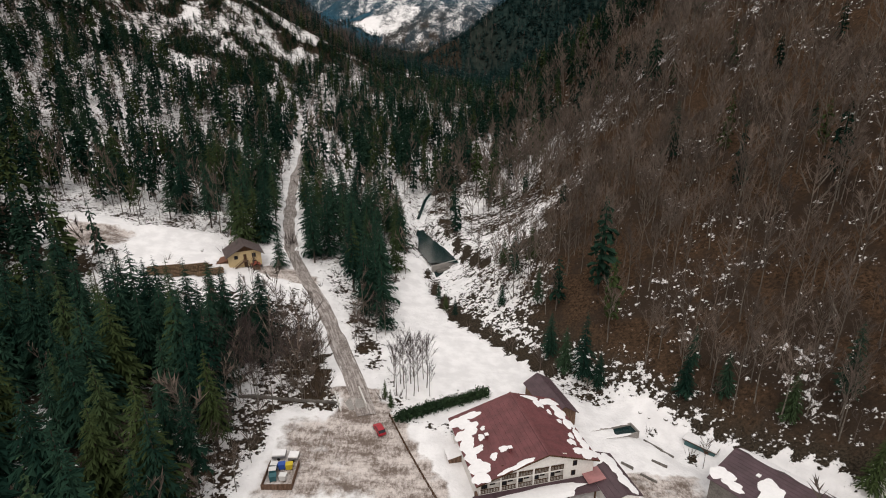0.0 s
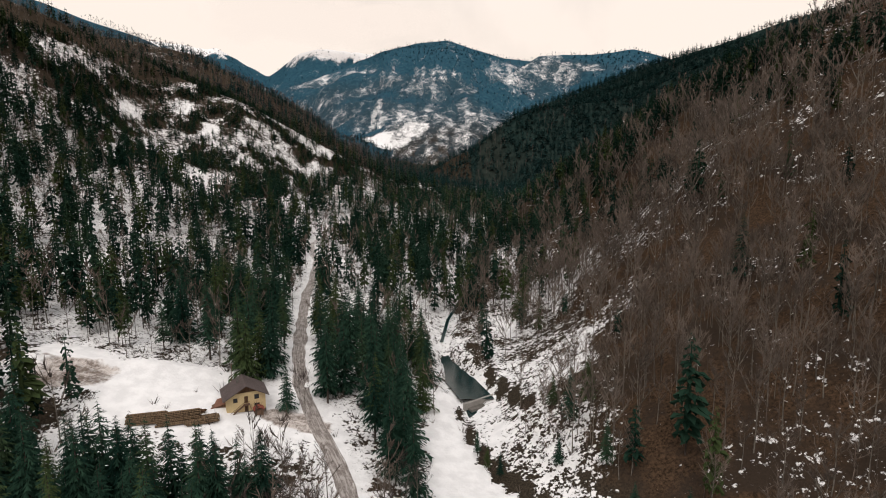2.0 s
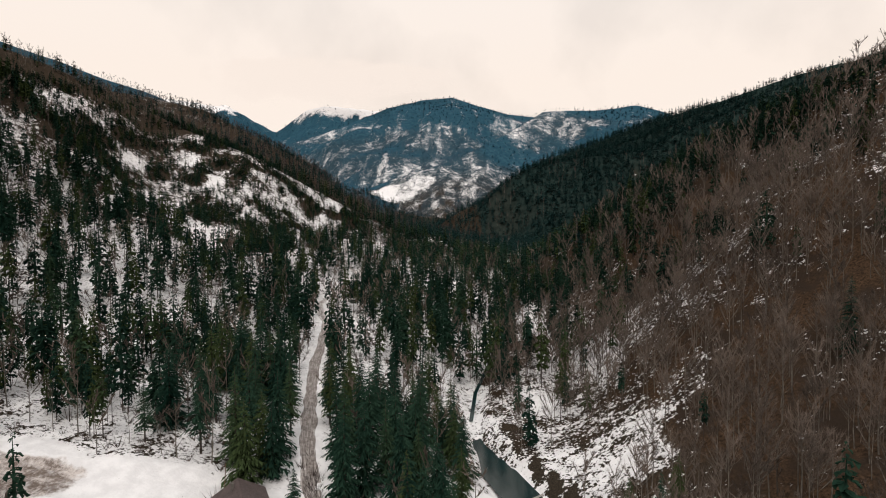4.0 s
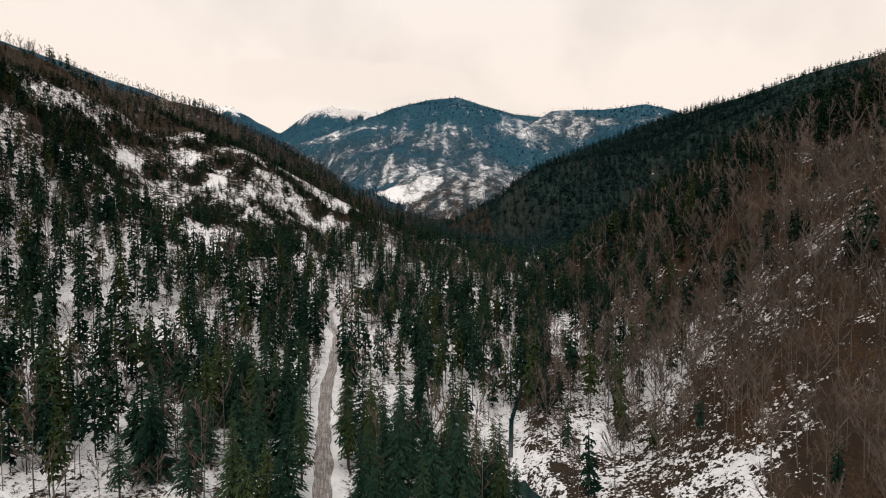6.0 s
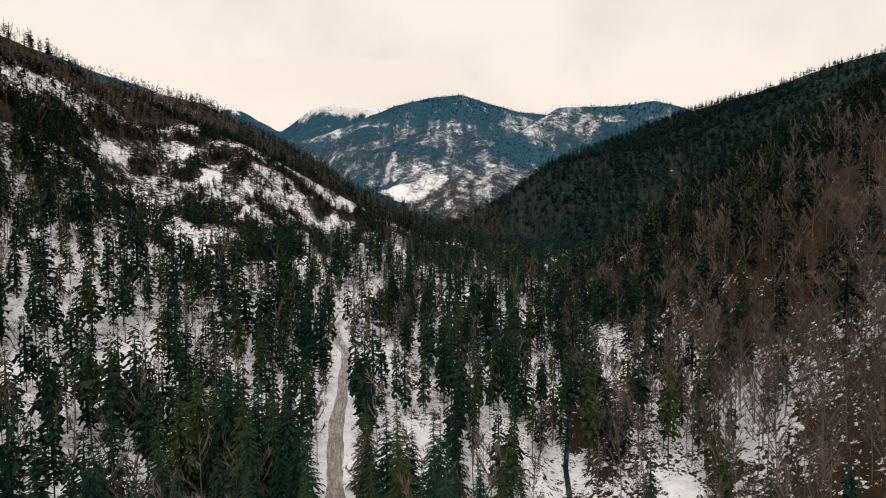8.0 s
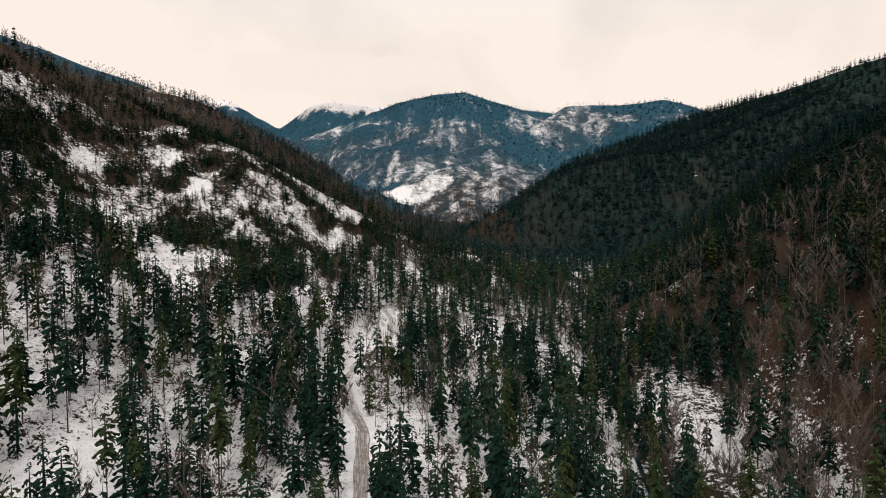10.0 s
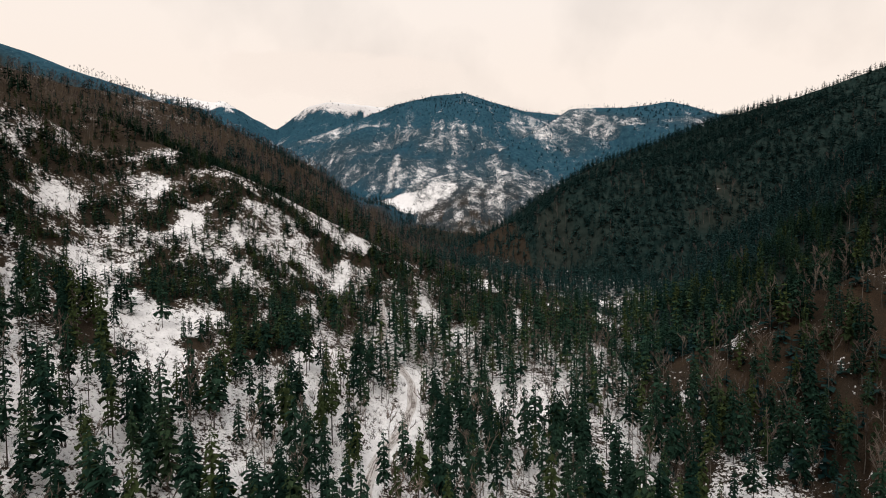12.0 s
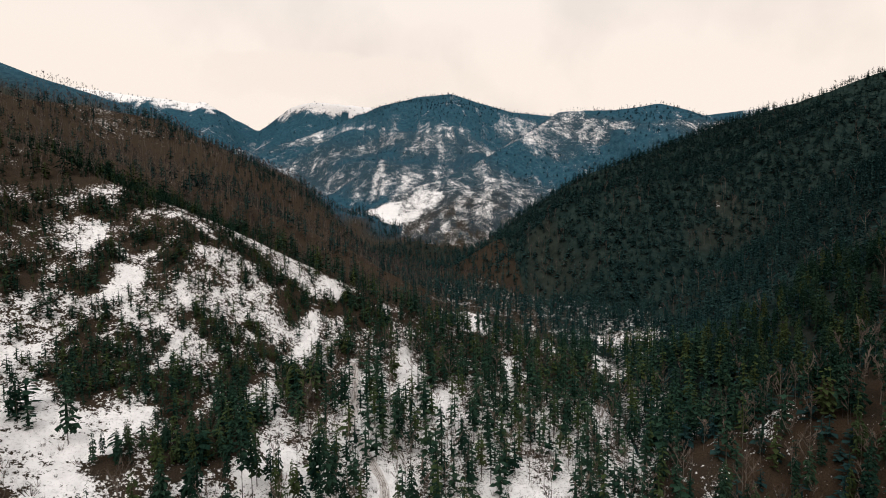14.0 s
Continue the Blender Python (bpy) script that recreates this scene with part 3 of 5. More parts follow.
def road_material():
    m = Mat("muddy_snow_road", 0.65)
    wet = m.noise(0.5, 5, 0.65)
    lane = m.node("ShaderNodeCombineXYZ", X=m.attr("across"), Y=m.math("MULTIPLY", m.attr("down"), 0.06)).outputs[0]
    c = m.mix(m.ramp(m.noise(1.6, 6, 0.7), 0.3, 0.7), (0.13, 0.108, 0.097), (0.34, 0.30, 0.28))
    streaks = m.noise(2.2, 5, 0.6, vector=lane)
    c = m.mix(m.ramp(m.math("ADD", m.math("MULTIPLY", streaks, 0.65), m.math("MULTIPLY", m.noise(0.35, 5, 0.65), 0.35)), 0.47, 0.57), c, (0.44, 0.40, 0.38))
    edge = m.math("MULTIPLY", m.math("ABSOLUTE", m.attr("across")), 0.05)
    slush = m.ramp(m.math("ADD", m.math("ADD", m.math("MULTIPLY", streaks, 0.8), m.math("MULTIPLY", m.noise(0.8, 4), 0.35)), m.math("ADD", edge, m.ramp(m.attr("down"), 238, 290, 0.0, 0.16))), 0.74, 0.80)
    m.colour(m.mix(slush, c, (0.62, 0.59, 0.58)))
    m.rough(m.ramp(wet, 0.4, 0.6, 0.35, 0.9))
    m.bump(m.noise(2.5, 6), 0.12)
    return m.mat


ROAD_MAT = road_material()
v, f, off, down = ribbon(ROAD[3:], 5.2, 0.17, across=14, crown=0.06, ruts=((-1.5, 0.35, 0.12), (-0.3, 0.3, 0.10), (1.1, 0.35, 0.12)))
road_mesh = mesh_from("road", v, f, [ROAD_MAT], smooth=True)
for key, value in (("across", off), ("down", down)):
    road_mesh.attributes.new(key, "FLOAT", "POINT").data.foreach_set("value", value.astype(np.float32))
tagged(new("road", road_mesh), "muddy rutted forest road with slush along its edges", "road", kind="structure")


def water_material():
    m = Mat("stream_water", 0.12)
    m.colour(m.mix(m.noise(0.15, 3), (0.005, 0.018, 0.020), (0.010, 0.034, 0.034)))
    m.bsdf.inputs["Specular IOR Level"].default_value = 0.4
    m.bump(m.noise(2.2, 4, 0.6, (1, 0.5, 1)), 0.02)
    return m.mat


WATER = water_material()


def water_strip(y0, y1, level, half, name, label):
    ys = np.arange(y0, y1, 1.5)
    sx = np.interp(ys, [p[1] for p in STREAM], [p[0] for p in STREAM])
    sz = np.interp(ys, [p[1] for p in STREAM], [p[2] for p in STREAM])
    u = np.linspace(-1, 1, 5)
    x = sx[:, None] + u * half
    z = (sz[:, None] + 0.5 if level is None else level) + 0 * x
    me = mesh_from(name, np.stack([x, ys[:, None] + 0 * x, z], -1).reshape(-1, 3), grid_faces(5, len(ys)), [WATER], smooth=True)
    return tagged(new(name, me), label, "water", kind="structure")


water_strip(207.2, 268, -1.15, 6.2, "water", "still dark green pond held back by a low weir")
water_strip(-60, 207, None, 4.5, "water", "dark stream running between snowy banks")
water_strip(266, 640, None, 0.8, "water", "narrow mountain stream among the trees")

# ---- trees ----
rng = np.random.default_rng(7)


def tube(path, radii, sides):
    """A tapered tube along a path: places and triangles."""
    path = np.array(path, float)
    rings = []
    for i, (p, r) in enumerate(zip(path, radii)):
        d = path[min(i + 1, len(path) - 1)] - path[max(i - 1, 0)]
        d /= np.linalg.norm(d)
        a = np.cross(d, (0.3, 1, 0.1) if abs(d[2]) > 0.8 else (0, 0, 1))
        a /= np.linalg.norm(a)
        b = np.cross(d, a)
        t = np.arange(sides) * 2 * np.pi / sides
        rings.append(p + r * (np.cos(t)[:, None] * a + np.sin(t)[:, None] * b))
    v = np.concatenate(rings)
    f = []
    for i in range(len(path) - 1):
        for j in range(sides):
            a, b = i * sides + j, i * sides + (j + 1) % sides
            f += [(a, b, b + sides), (a, b + sides, a + sides)]
    return v, np.array(f)


def merge(parts):
    vs, fs, n = [], [], 0
    for v, f in parts:
        vs.append(v)
        fs.append(np.asarray(f) + n)
        n += len(v)
    return np.concatenate(vs), np.concatenate(fs)


def spruce_shape(rg, height, radius, whorls, arms, leaflets, low=0.10, ragged=0.3):
    """A spruce: trunk, and drooping boughs with toothed edges, in whorls that shorten to the tip."""
    trunk = tube([(0, 0, -0.8), (0.05, 0, height * 0.5), (0, 0, height * 0.99)], [0.022 * height * 0.6, 0.009 * height, 0.02], 6)
    parts = []
    for i in range(whorls):
        s = low + (1 - low) * (i / (whorls - 0.35)) ** 0.92
        z = height * s
        reach = radius * (1 - s) ** 0.80 * (0.55 + 0.45 * min(1, (s - low) / 0.10 + 0.45)) + 0.12
        turn = rg.uniform(0, 6.3)
        for j in range(arms):
            a = turn + j * 2 * math.pi / arms + rg.uniform(-0.3, 0.3)
            r = reach * (1 + rg.uniform(-ragged, ragged * 0.8))
            droop = r * rg.uniform(0.28, 0.50)
            d, e = np.array((math.cos(a), math.sin(a), 0)), np.array((-math.sin(a), math.cos(a), 0))
            w = r * rg.uniform(0.30, 0.42) * (7.0 / arms) ** 0.7 + 0.05
            zz = z + rg.uniform(-0.75, 0.75) * height / whorls
            pts = lambda u: np.array((0, 0, zz)) + d * r * u + np.array((0, 0, -droop * u * u + 0.10 * r * u))
            v, f = [pts(u) for u in np.linspace(0, 1, leaflets + 1)], []
            for k in range(leaflets):
                u = (k + 0.9) / leaflets
                wk = w * (1.15 - 0.75 * u) * rg.uniform(0.7, 1.2)
                for sgn in (-1, 1):
                    v.append(pts(min(u + 0.22, 1.06)) + sgn * e * wk - np.array((0, 0, wk * rg.uniform(0.25, 0.6))))
                    f.append((k, k + 1, len(v) - 1) if sgn > 0 else (k + 1, k, len(v) - 1))
            parts.append((np.array(v), f))
    return trunk, merge(parts)


def layered_spruce(rg, height, radius, whorls, arms, low=0.2, blunt=0.6, curtain=True):
    """A forest spruce: a bare lower trunk, uneven tiers of drooping boughs with gaps between them, and hanging sprays."""
    r0 = 0.008 * height
    trunk = (np.array([(-r0, 0, -0.8), (r0, 0, -0.8), (0, 0, height * 0.98), (0, -r0, -0.8), (0, r0, -0.8)]), np.array([(0, 1, 2), (3, 4, 2)]))
    belly, heavy, lean = rg.uniform(0.12, 0.45), rg.uniform(0, 6.3), rg.uniform(0.0, 0.3)
    # inner cone, added to block light through the crown and darken it
    k = 5
    vs = [np.array((0.14 * radius * math.cos(6.28 * j / k), 0.14 * radius * math.sin(6.28 * j / k), height * (low + 0.12))) for j in range(k)] + [np.array((0, 0, height * 0.93))]
    fs = [(j, (j + 1) % k, k) for j in range(k)]
    for i in range(whorls):
        u = min(0.985, (i + rg.uniform(0.0, 0.9)) / whorls)
        z = height * (low + (1 - low) * u)
        reach = radius * (1 - u) ** blunt * (0.4 + 0.6 * min(1.0, u / belly)) * rg.uniform(0.75, 1.15) + 0.25
        turn = rg.uniform(0, 6.3)
        for j in range(arms if u < 0.8 else max(3, arms - 2)):
            if rg.uniform() < 0.08:
                continue
            a = turn + j * 2 * math.pi / arms + rg.uniform(-0.45, 0.45)
            r = reach * rg.uniform(0.55, 1.15) * (1 + lean * math.cos(a - heavy))
            d, e = np.array((math.cos(a), math.sin(a), 0)), np.array((-math.sin(a), math.cos(a), 0))
            w = r * rg.uniform(0.20, 0.34) * (6.0 / arms) ** 0.8 + 0.08
            zz = z + rg.uniform(-0.6, 0.6) * (1 - low) * height / whorls
            drop = r * rg.uniform(0.15, 0.45)
            mid = np.array((0, 0, zz + 0.06 * r)) + d * r * rg.uniform(0.45, 0.65)
            tip = np.array((0, 0, zz - drop)) + d * r
            n = len(vs)
            vs += [np.array((0, 0, zz)), mid - e * w - (0, 0, 0.3 * w), tip, mid + e * w - (0, 0, 0.3 * w)]
            fs += [(n, n + 1, n + 2), (n, n + 2, n + 3)]
            if curtain and rg.uniform() < 0.7:
                hang = np.array((0, 0, -r * rg.uniform(0.3, 0.65) - 0.3))
                vs += [d * r * 0.4 + (0, 0, zz), tip + e * w * 0.3, (mid + tip) / 2 + hang * 0.8 + e * rg.uniform(-w, w)]
                fs.append((n + 4, n + 5, n + 6))
    return trunk, (np.array(vs), np.array(fs))


def bare_shape(rg, height, spread, limbs, twigs, sides, twig_w, fork=0.45):
    """A leafless tree: a straight trunk, steep limbs, and a broom of fine twigs."""
    lean = rg.normal(0, 0.02, 2) * height
    stem = lambda s: np.array((lean[0] * s + 0.012 * height * math.sin(5 * s), lean[1] * s, height * s))
    n = 5 if sides > 3 else (3 if twigs > 50 else 1)
    ss = np.linspace(-0.03, 0.97, n + 1)
    parts_b = [tube([stem(s) for s in ss], [max(0.0095 * height * (1 - 0.93 * max(s, 0)) + 0.02, 0.02) for s in ss], sides)]
    tips = []
    for i in range(limbs):
        s = fork + (0.92 - fork) * (i + rg.uniform(0, 0.9)) / limbs
        a = rg.uniform(0, 6.3)
        ln = spread * (1.05 - 0.6 * s) * rg.uniform(0.7, 1.2)
        p0 = stem(s)
        out = np.array((math.cos(a), math.sin(a), rg.uniform(0.9, 1.9)))
        p1 = p0 + out * ln * 0.45
        p2 = p1 + (out * (0.75, 0.75, 1.1)) * ln * 0.42
        r0 = 0.0042 * height * (1.1 - s)
        if sides > 3:
            parts_b.append(tube([p0, p1, p2], [r0, r0 * 0.6, r0 * 0.2], 3))
        else:
            e = np.cross(p2 - p0, (0.3, 0.2, 1))
            e *= r0 * 0.9 / np.linalg.norm(e)
            parts_b.append((np.array([p0 - e, p0 + e, p1, p2]), [(0, 1, 2), (2, 1, 3)]))
        tips += [(p0, p1), (p1, p2), (p1, p2)]
    tips += [(stem(0.7), stem(0.97))] * max(1, limbs // 3)
    vs, fs = [], []
    for i in range(twigs):
        a, b = tips[rg.integers(len(tips))]
        p = a + (b - a) * rg.uniform(0.15, 1.0)
        d = rg.normal(0, 1, 3) * (0.6, 0.6, 0.4) + (b - a) / np.linalg.norm(b - a) * 1.0 + (0, 0, 0.45)
        d *= rg.uniform(0.45, 1.25) * spread * 0.33 / np.linalg.norm(d)
        e = np.cross(d, rg.normal(0, 1, 3))
        e *= twig_w * rg.uniform(0.6, 1.3) / np.linalg.norm(e)
        k = len(vs)
        vs += [p - e, p + e, p + d]
        fs.append((k, k + 1, k + 2))
    return merge(parts_b), (np.array(vs), np.array(fs))


def shrub_shape(rg, height, stems, w):
    vs, fs = [], []
    for i in range(stems):
        a, o = rg.uniform(0, 6.3), rg.uniform(0, 0.25) * height
        p = np.array((o * math.cos(a), o * math.sin(a), -0.1))
        d = np.array((math.cos(a) * rg.uniform(0.1, 0.6), math.sin(a) * rg.uniform(0.1, 0.6), rg.uniform(0.5, 1.0))) * height
        e = np.cross(d, rg.normal(0, 1, 3))
        e *= w / np.linalg.norm(e)
        k = len(vs)
        vs += [p - e, p + e, p + d]
        fs.append((k, k + 1, k + 2))
    return np.array(vs), np.array(fs)


def stand(name, shapes, mats, places, label, category, tall=(0.7, 1.25), slim=(0.85, 1.15)):
    """Many trees as one mesh. shapes: (bark, crown) pairs."""
    vs, fs, ms, ts, n = [], [], [], [], 0
    order = rng.integers(len(shapes), size=len(places))
    for k, (bark, crown) in enumerate(shapes):
        p = places[order == k]
        if not len(p):
            continue
        v = np.concatenate([bark[0], crown[0]])
        f = np.concatenate([bark[1], crown[1] + len(bark[0])])
        m = np.concatenate([np.zeros(len(bark[1])), np.ones(len(crown[1]))])
        a, h = rng.uniform(0, 6.3, len(p)), rng.uniform(*tall, len(p)) * p[:, 3]
        w = h * rng.uniform(*slim, len(p))
        c, s = (np.cos(a) * w)[:, None], (np.sin(a) * w)[:, None]
        x = v[None, :, 0] * c - v[None, :, 1] * s + p[:, 0:1]
        y = v[None, :, 0] * s + v[None, :, 1] * c + p[:, 1:2]
        z = v[None, :, 2] * h[:, None] + p[:, 2:3]
        vs.append(np.stack([x, y, z], -1).reshape(-1, 3))
        fs.append((f[None] + (n + np.arange(len(p)) * len(v))[:, None, None]).reshape(-1, 3))
        ms.append(np.tile(m, len(p)))
        ts.append(np.repeat(rng.uniform(0, 1, len(p)), len(v)))
        n += len(p) * len(v)
    if not vs:
        return None
    me = mesh_from(name, np.concatenate(vs), np.concatenate(fs), mats, np.concatenate(ms))
    me.attributes.new("tint", "FLOAT", "POINT").data.foreach_set("value", np.concatenate(ts).astype(np.float32))
    return tagged(new(name, me), label, category, kind="stuff")


def scatter(x0, x1, y0, y1, gap, pick, boost=1.0):
    """Places on an uneven grid, kept with the chance that zones() gives; pick: its column. Rows of x, y, z, 1."""
    gx, gy = np.meshgrid(np.arange(x0, x1, gap), np.arange(y0, y1, gap))
    x = gx.ravel() + rng.uniform(-0.48, 0.48, gx.size) * gap
    y = gy.ravel() + rng.uniform(-0.48, 0.48, gx.size) * gap
    chance = zones(x, y)[pick] * boost
    # thin out the far sides of the two crests
    dw, _, sw = along(CRESTS["west"][1], x, y)
    de, _, se = along(CRESTS["east"][1], x, y)
    away = ((sw > 0) & (dw > 50) & (y < 560) & (x > -640)) | ((se < 0) & (de > 40) & (y < 540)) | ((x > 450) & (y < 860))
    # woods beside the camera's view are thinned too
    aside = (x < -0.95 * y - 120) | (x > 0.95 * y + 70)
    keep = rng.uniform(0, 1, x.size) < chance * np.where(away, 0.06, 1.0) * np.where(aside, 0.12, 1.0)
    x, y = x[keep], y[keep]
    z = land(x, y)
    d, zs, side = along(STREAM, x, y)
    crest = along(CRESTS["west"][1], x, y)[0]
    # young growth on the cleared slope, old trees in the valley and under the crest
    young = step(30, 55, z - zs) * step(35, 55, crest) * (side > 0) * step(430, 480, y) * step(675, 640, y)
    ridge = np.maximum(step(75, 45, crest), 1.2 * step(80, 45, along(CRESTS["east"][1], x, y)[0]) * (y < 560))
    return np.stack([x, y, z, (1 - 0.52 * young) * (1 - 0.3 * ridge)], -1)


def inside(p, x0, x1, y0, y1):
    return (p[:, 0] > x0) & (p[:, 0] < x1) & (p[:, 1] > y0) & (p[:, 1] < y1)


SPRUCE, BARE, SHRUB = 2, 3, 4
near_spruce = [spruce_shape(rng, 24, r, 25, 7, 3, low, rag) for r, low, rag in ((5.2, 0.05, 0.25), (4.4, 0.08, 0.35), (5.6, 0.06, 0.3), (4.0, 0.22, 0.4))]
mid_spruce = [layered_spruce(rng, 27, r, n, 7, low, blunt) for r, n, low, blunt in ((4.9, 18, 0.08, 0.85), (4.2, 15, 0.26, 0.7), (3.8, 14, 0.38, 0.6), (5.2, 18, 0.14, 0.8), (3.6, 13, 0.46, 0.55), (4.5, 16, 0.22, 0.75),
                                                                                    (4.4, 18, 0.05, 0.9), (4.8, 17, 0.18, 0.65))]
far_spruce = [layered_spruce(rng, 23, r, n, 5, low, blunt, False) for r, n, low, blunt in ((5.4, 9, 0.04, 0.7), (4.8, 8, 0.20, 0.55), (5.6, 9, 0.08, 0.65), (4.6, 8, 0.28, 0.5), (5.0, 8, 0.14, 0.6))]
young_spruce = [layered_spruce(rng, 13, r, 7, 6, 0.02, blunt, False) for r, blunt in ((4.6, 0.65), (4.0, 0.8), (5.0, 0.6), (3.6, 0.7))]
tiny_spruce = [layered_spruce(rng, 19, r, 6, 5, 0.04, 0.6, False) for r in (4.6, 5.2, 4.2, 5.6)]
near_bare = [bare_shape(rng, 15, 5.2, 14, 520, 5, 0.032) for _ in range(4)]
fine_bare = [bare_shape(rng, 18, 6.4, 9, 300, 3, 0.062, 0.40) for _ in range(5)]
mid_bare = [bare_shape(rng, 18, 6.4, 5, 88, 3, 0.15, 0.38) for _ in range(5)]
far_bare = [bare_shape(rng, 17, 6.4, 3, 28, 3, 0.32, 0.36) for _ in range(4)]
tiny_bare = [bare_shape(rng, 17, 7.0, 1, 14, 3, 0.42) for _ in range(3)]
dot_bare = [bare_shape(rng, 19, 5.0, 1, 5, 3, 0.8) for _ in range(3)]
shrubs = [shrub_shape(rng, 3.0, 11, 0.09) for _ in range(4)]


def mesh_pair(pair, mats, names):
    return [mesh_from(n, *g, [m]) for g, m, n in zip(pair, mats, names)]


def lone_trees(name, pairs, mats, places, labels, category, group, tall, second="crown"):
    """Single trees, each with trunk and crown; the shapes are shared."""
    kinds = [mesh_pair(p, mats, ("trunk", second)) for p in pairs]
    for x, y, z, size in places:
        k = int(rng.integers(len(kinds)))
        tree = new(name)
        for me, part_name in zip(kinds[k], ("trunk", second)):
            ob = new(part_name, me)
            ob.parent = tree
        h = float(rng.uniform(*tall)) * size
        tree.matrix_basis = Matrix.LocRotScale((x, y, z), Euler((0, 0, rng.uniform(0, 6.3))), (h, h, h))
        tagged(tree, labels[k % len(labels)], category, group)


def of_stream(p, side):
    d = p[:, 0] - np.interp(p[:, 1], [q[1] for q in STREAM], [q[0] for q in STREAM])
    return p[d * side > 0]


# ---- woods ----
wood = np.concatenate([scatter(-420, 95, -60, 250, 7.7, SPRUCE, 0.95), scatter(-420, 95, 250, 700, 6.5, SPRUCE, 0.86)])
wood = np.concatenate([wood, scatter(-210, -112, 120, 235, 10.5, SPRUCE, 0.8)])
close = inside(wood, -108, -12, 60, 268) | inside(wood, 62, 95, 112, 215)
lone = wood[close][:300]
row = [(-57.5, 177, 0.6), (1, 166, 0.30), (-1.5, 171, 0.36), (4, 160, 0.42), (19, 158, 0.4), (24, 168, 0.75), (22, 182, 0.55), (29, 150, 0.7), (31, 176, 0.6), (-12, 104.5, 0.2), (-13.5, 107, 0.24),
        (36.8, 122.6, 0.72), (33, 127, 0.6), (40, 119, 0.5), (57.3, 109, 0.6), (60, 113, 0.5), (64.6, 105.5, 0.62), (73, 95, 0.45), (80.8, 92, 0.7), (77, 76.7, 0.5), (-45.3, 92.9, 0.42), (30, 133, 0.5)]
row += [(-106 + 5.2 * k + 1.5 * math.sin(7 * k), 129 + 2.2 * math.sin(5 * k), 0.95 + 0.08 * math.sin(3 * k)) for k in range(12)]
row += [(-54, 121, 0.8), (-50, 125, 0.78), (-46, 120, 0.7), (-58, 116, 0.85), (-61, 109, 0.85)]
row += [(-120 - 4.5 * k + 2 * math.sin(9 * k), 118 + 9 * (k % 5) + 2 * math.sin(4 * k), 1.0 + 0.12 * math.sin(5 * k)) for k in range(10)]
row += [(-108 + 4.8 * k + 1.5 * math.sin(4 * k), 120 + 2.0 * math.sin(6 * k), 0.92 + 0.1 * math.sin(5 * k)) for k in range(10)]
extra = np.array([(x, y, float(land(x, y)), s) for x, y, s in row])
SPRUCE_LABELS = ["tall dark green spruce with drooping boughs, rooted in snow", "dark green spruce with ragged boughs among its neighbours",
                 "broad dense dark green spruce reaching to the ground", "slender spruce with a bare lower trunk"]
lone_trees("spruce_tree", near_spruce, [BARK, NEEDLES], np.concatenate([lone, extra]), SPRUCE_LABELS, "conifer tree", "spruces near the road", (0.8, 1.2))
rest = np.concatenate([wood[~close], wood[close][300:]])
near_part = rest[:, 1] < 470
stand("spruce_forest", mid_spruce, [BARK, NEEDLES], rest[near_part], "dark green spruces standing in snow on the valley side", "forest", (0.5, 1.15))
stand("spruce_forest", far_spruce, [BARK, NEEDLES], rest[~near_part], "young and old spruces on a snowy cleared slope", "forest", (0.7, 1.15))
thick = scatter(-360, -100, 420, 680, 3.2, SPRUCE, 0.9)
thick = thick[(thick[:, 3] < 0.8) & (rng.uniform(0, 1, len(thick)) < np.where(zones(thick[:, 0], thick[:, 1])[SPRUCE] > 0.5, 1.0, 0.55))]
thick[:, 3] *= rng.uniform(0.8, 1.6, len(thick))
stand("young_spruces", young_spruce, [BARK, NEEDLES], thick, "dense dark clumps of young spruce on the cleared slope", "forest", (0.7, 1.2))
wood = scatter(90, 420, -40, 620, 6.0, SPRUCE, 0.8)
stand("spruce_forest", mid_spruce, [BARK, NEEDLES], wood[wood[:, 0] < 190], "scattered dark spruces among bare beeches", "forest", (0.45, 0.95))
stand("spruce_forest", tiny_spruce, [BARK, NEEDLES], wood[wood[:, 0] >= 190], "scattered dark spruces high among bare beeches", "forest", (0.45, 0.95))
wood = scatter(-640, 560, 700, 1480, 9.6, SPRUCE, 0.95)
wood = wood[(wood[:, 1] < 1300) | (wood[:, 0] < -150)]
for shapes, places in ((far_spruce, wood[wood[:, 1] < 840]), (tiny_spruce, wood[wood[:, 1] >= 840])):
    stand("spruce_forest", shapes, [BARK, NEEDLES_HAZE], places, "dense dark spruce wood on the upper valley", "forest", (0.6, 1.1))
wood = of_stream(np.concatenate([scatter(40, 480, 400, 1260, 7.6, SPRUCE, 0.95), scatter(480, 960, 860, 1270, 10.0, SPRUCE, 0.9)]), 1)
stand("spruce_forest", tiny_spruce, [BARK, NEEDLES_HAZE], wood, "dark spruces thickly mixed with bare beech", "forest", (0.35, 0.8), (1.1, 1.6))
wood = of_stream(scatter(-10, 400, -20, 600, 6.6, BARE, 1.0), 1)
wood = np.concatenate([wood, of_stream(scatter(20, 140, 90, 380, 9.0, BARE, 1.0), 1)])
close = inside(wood, 30, 92, 84, 205)
BARE_LABELS = ["leafless brown tree with fine upright twigs", "leafless grey-barked tree with a spreading crown"]
lone_trees("bare_tree", near_bare, [BEECH_BARK, TWIGS], wood[close][:120], BARE_LABELS, "bare tree", "bare trees at the foot of the slope", (0.75, 1.2))
rest = np.concatenate([wood[~close], wood[close][120:]])
hither = inside(rest, -20, 135, 60, 380)
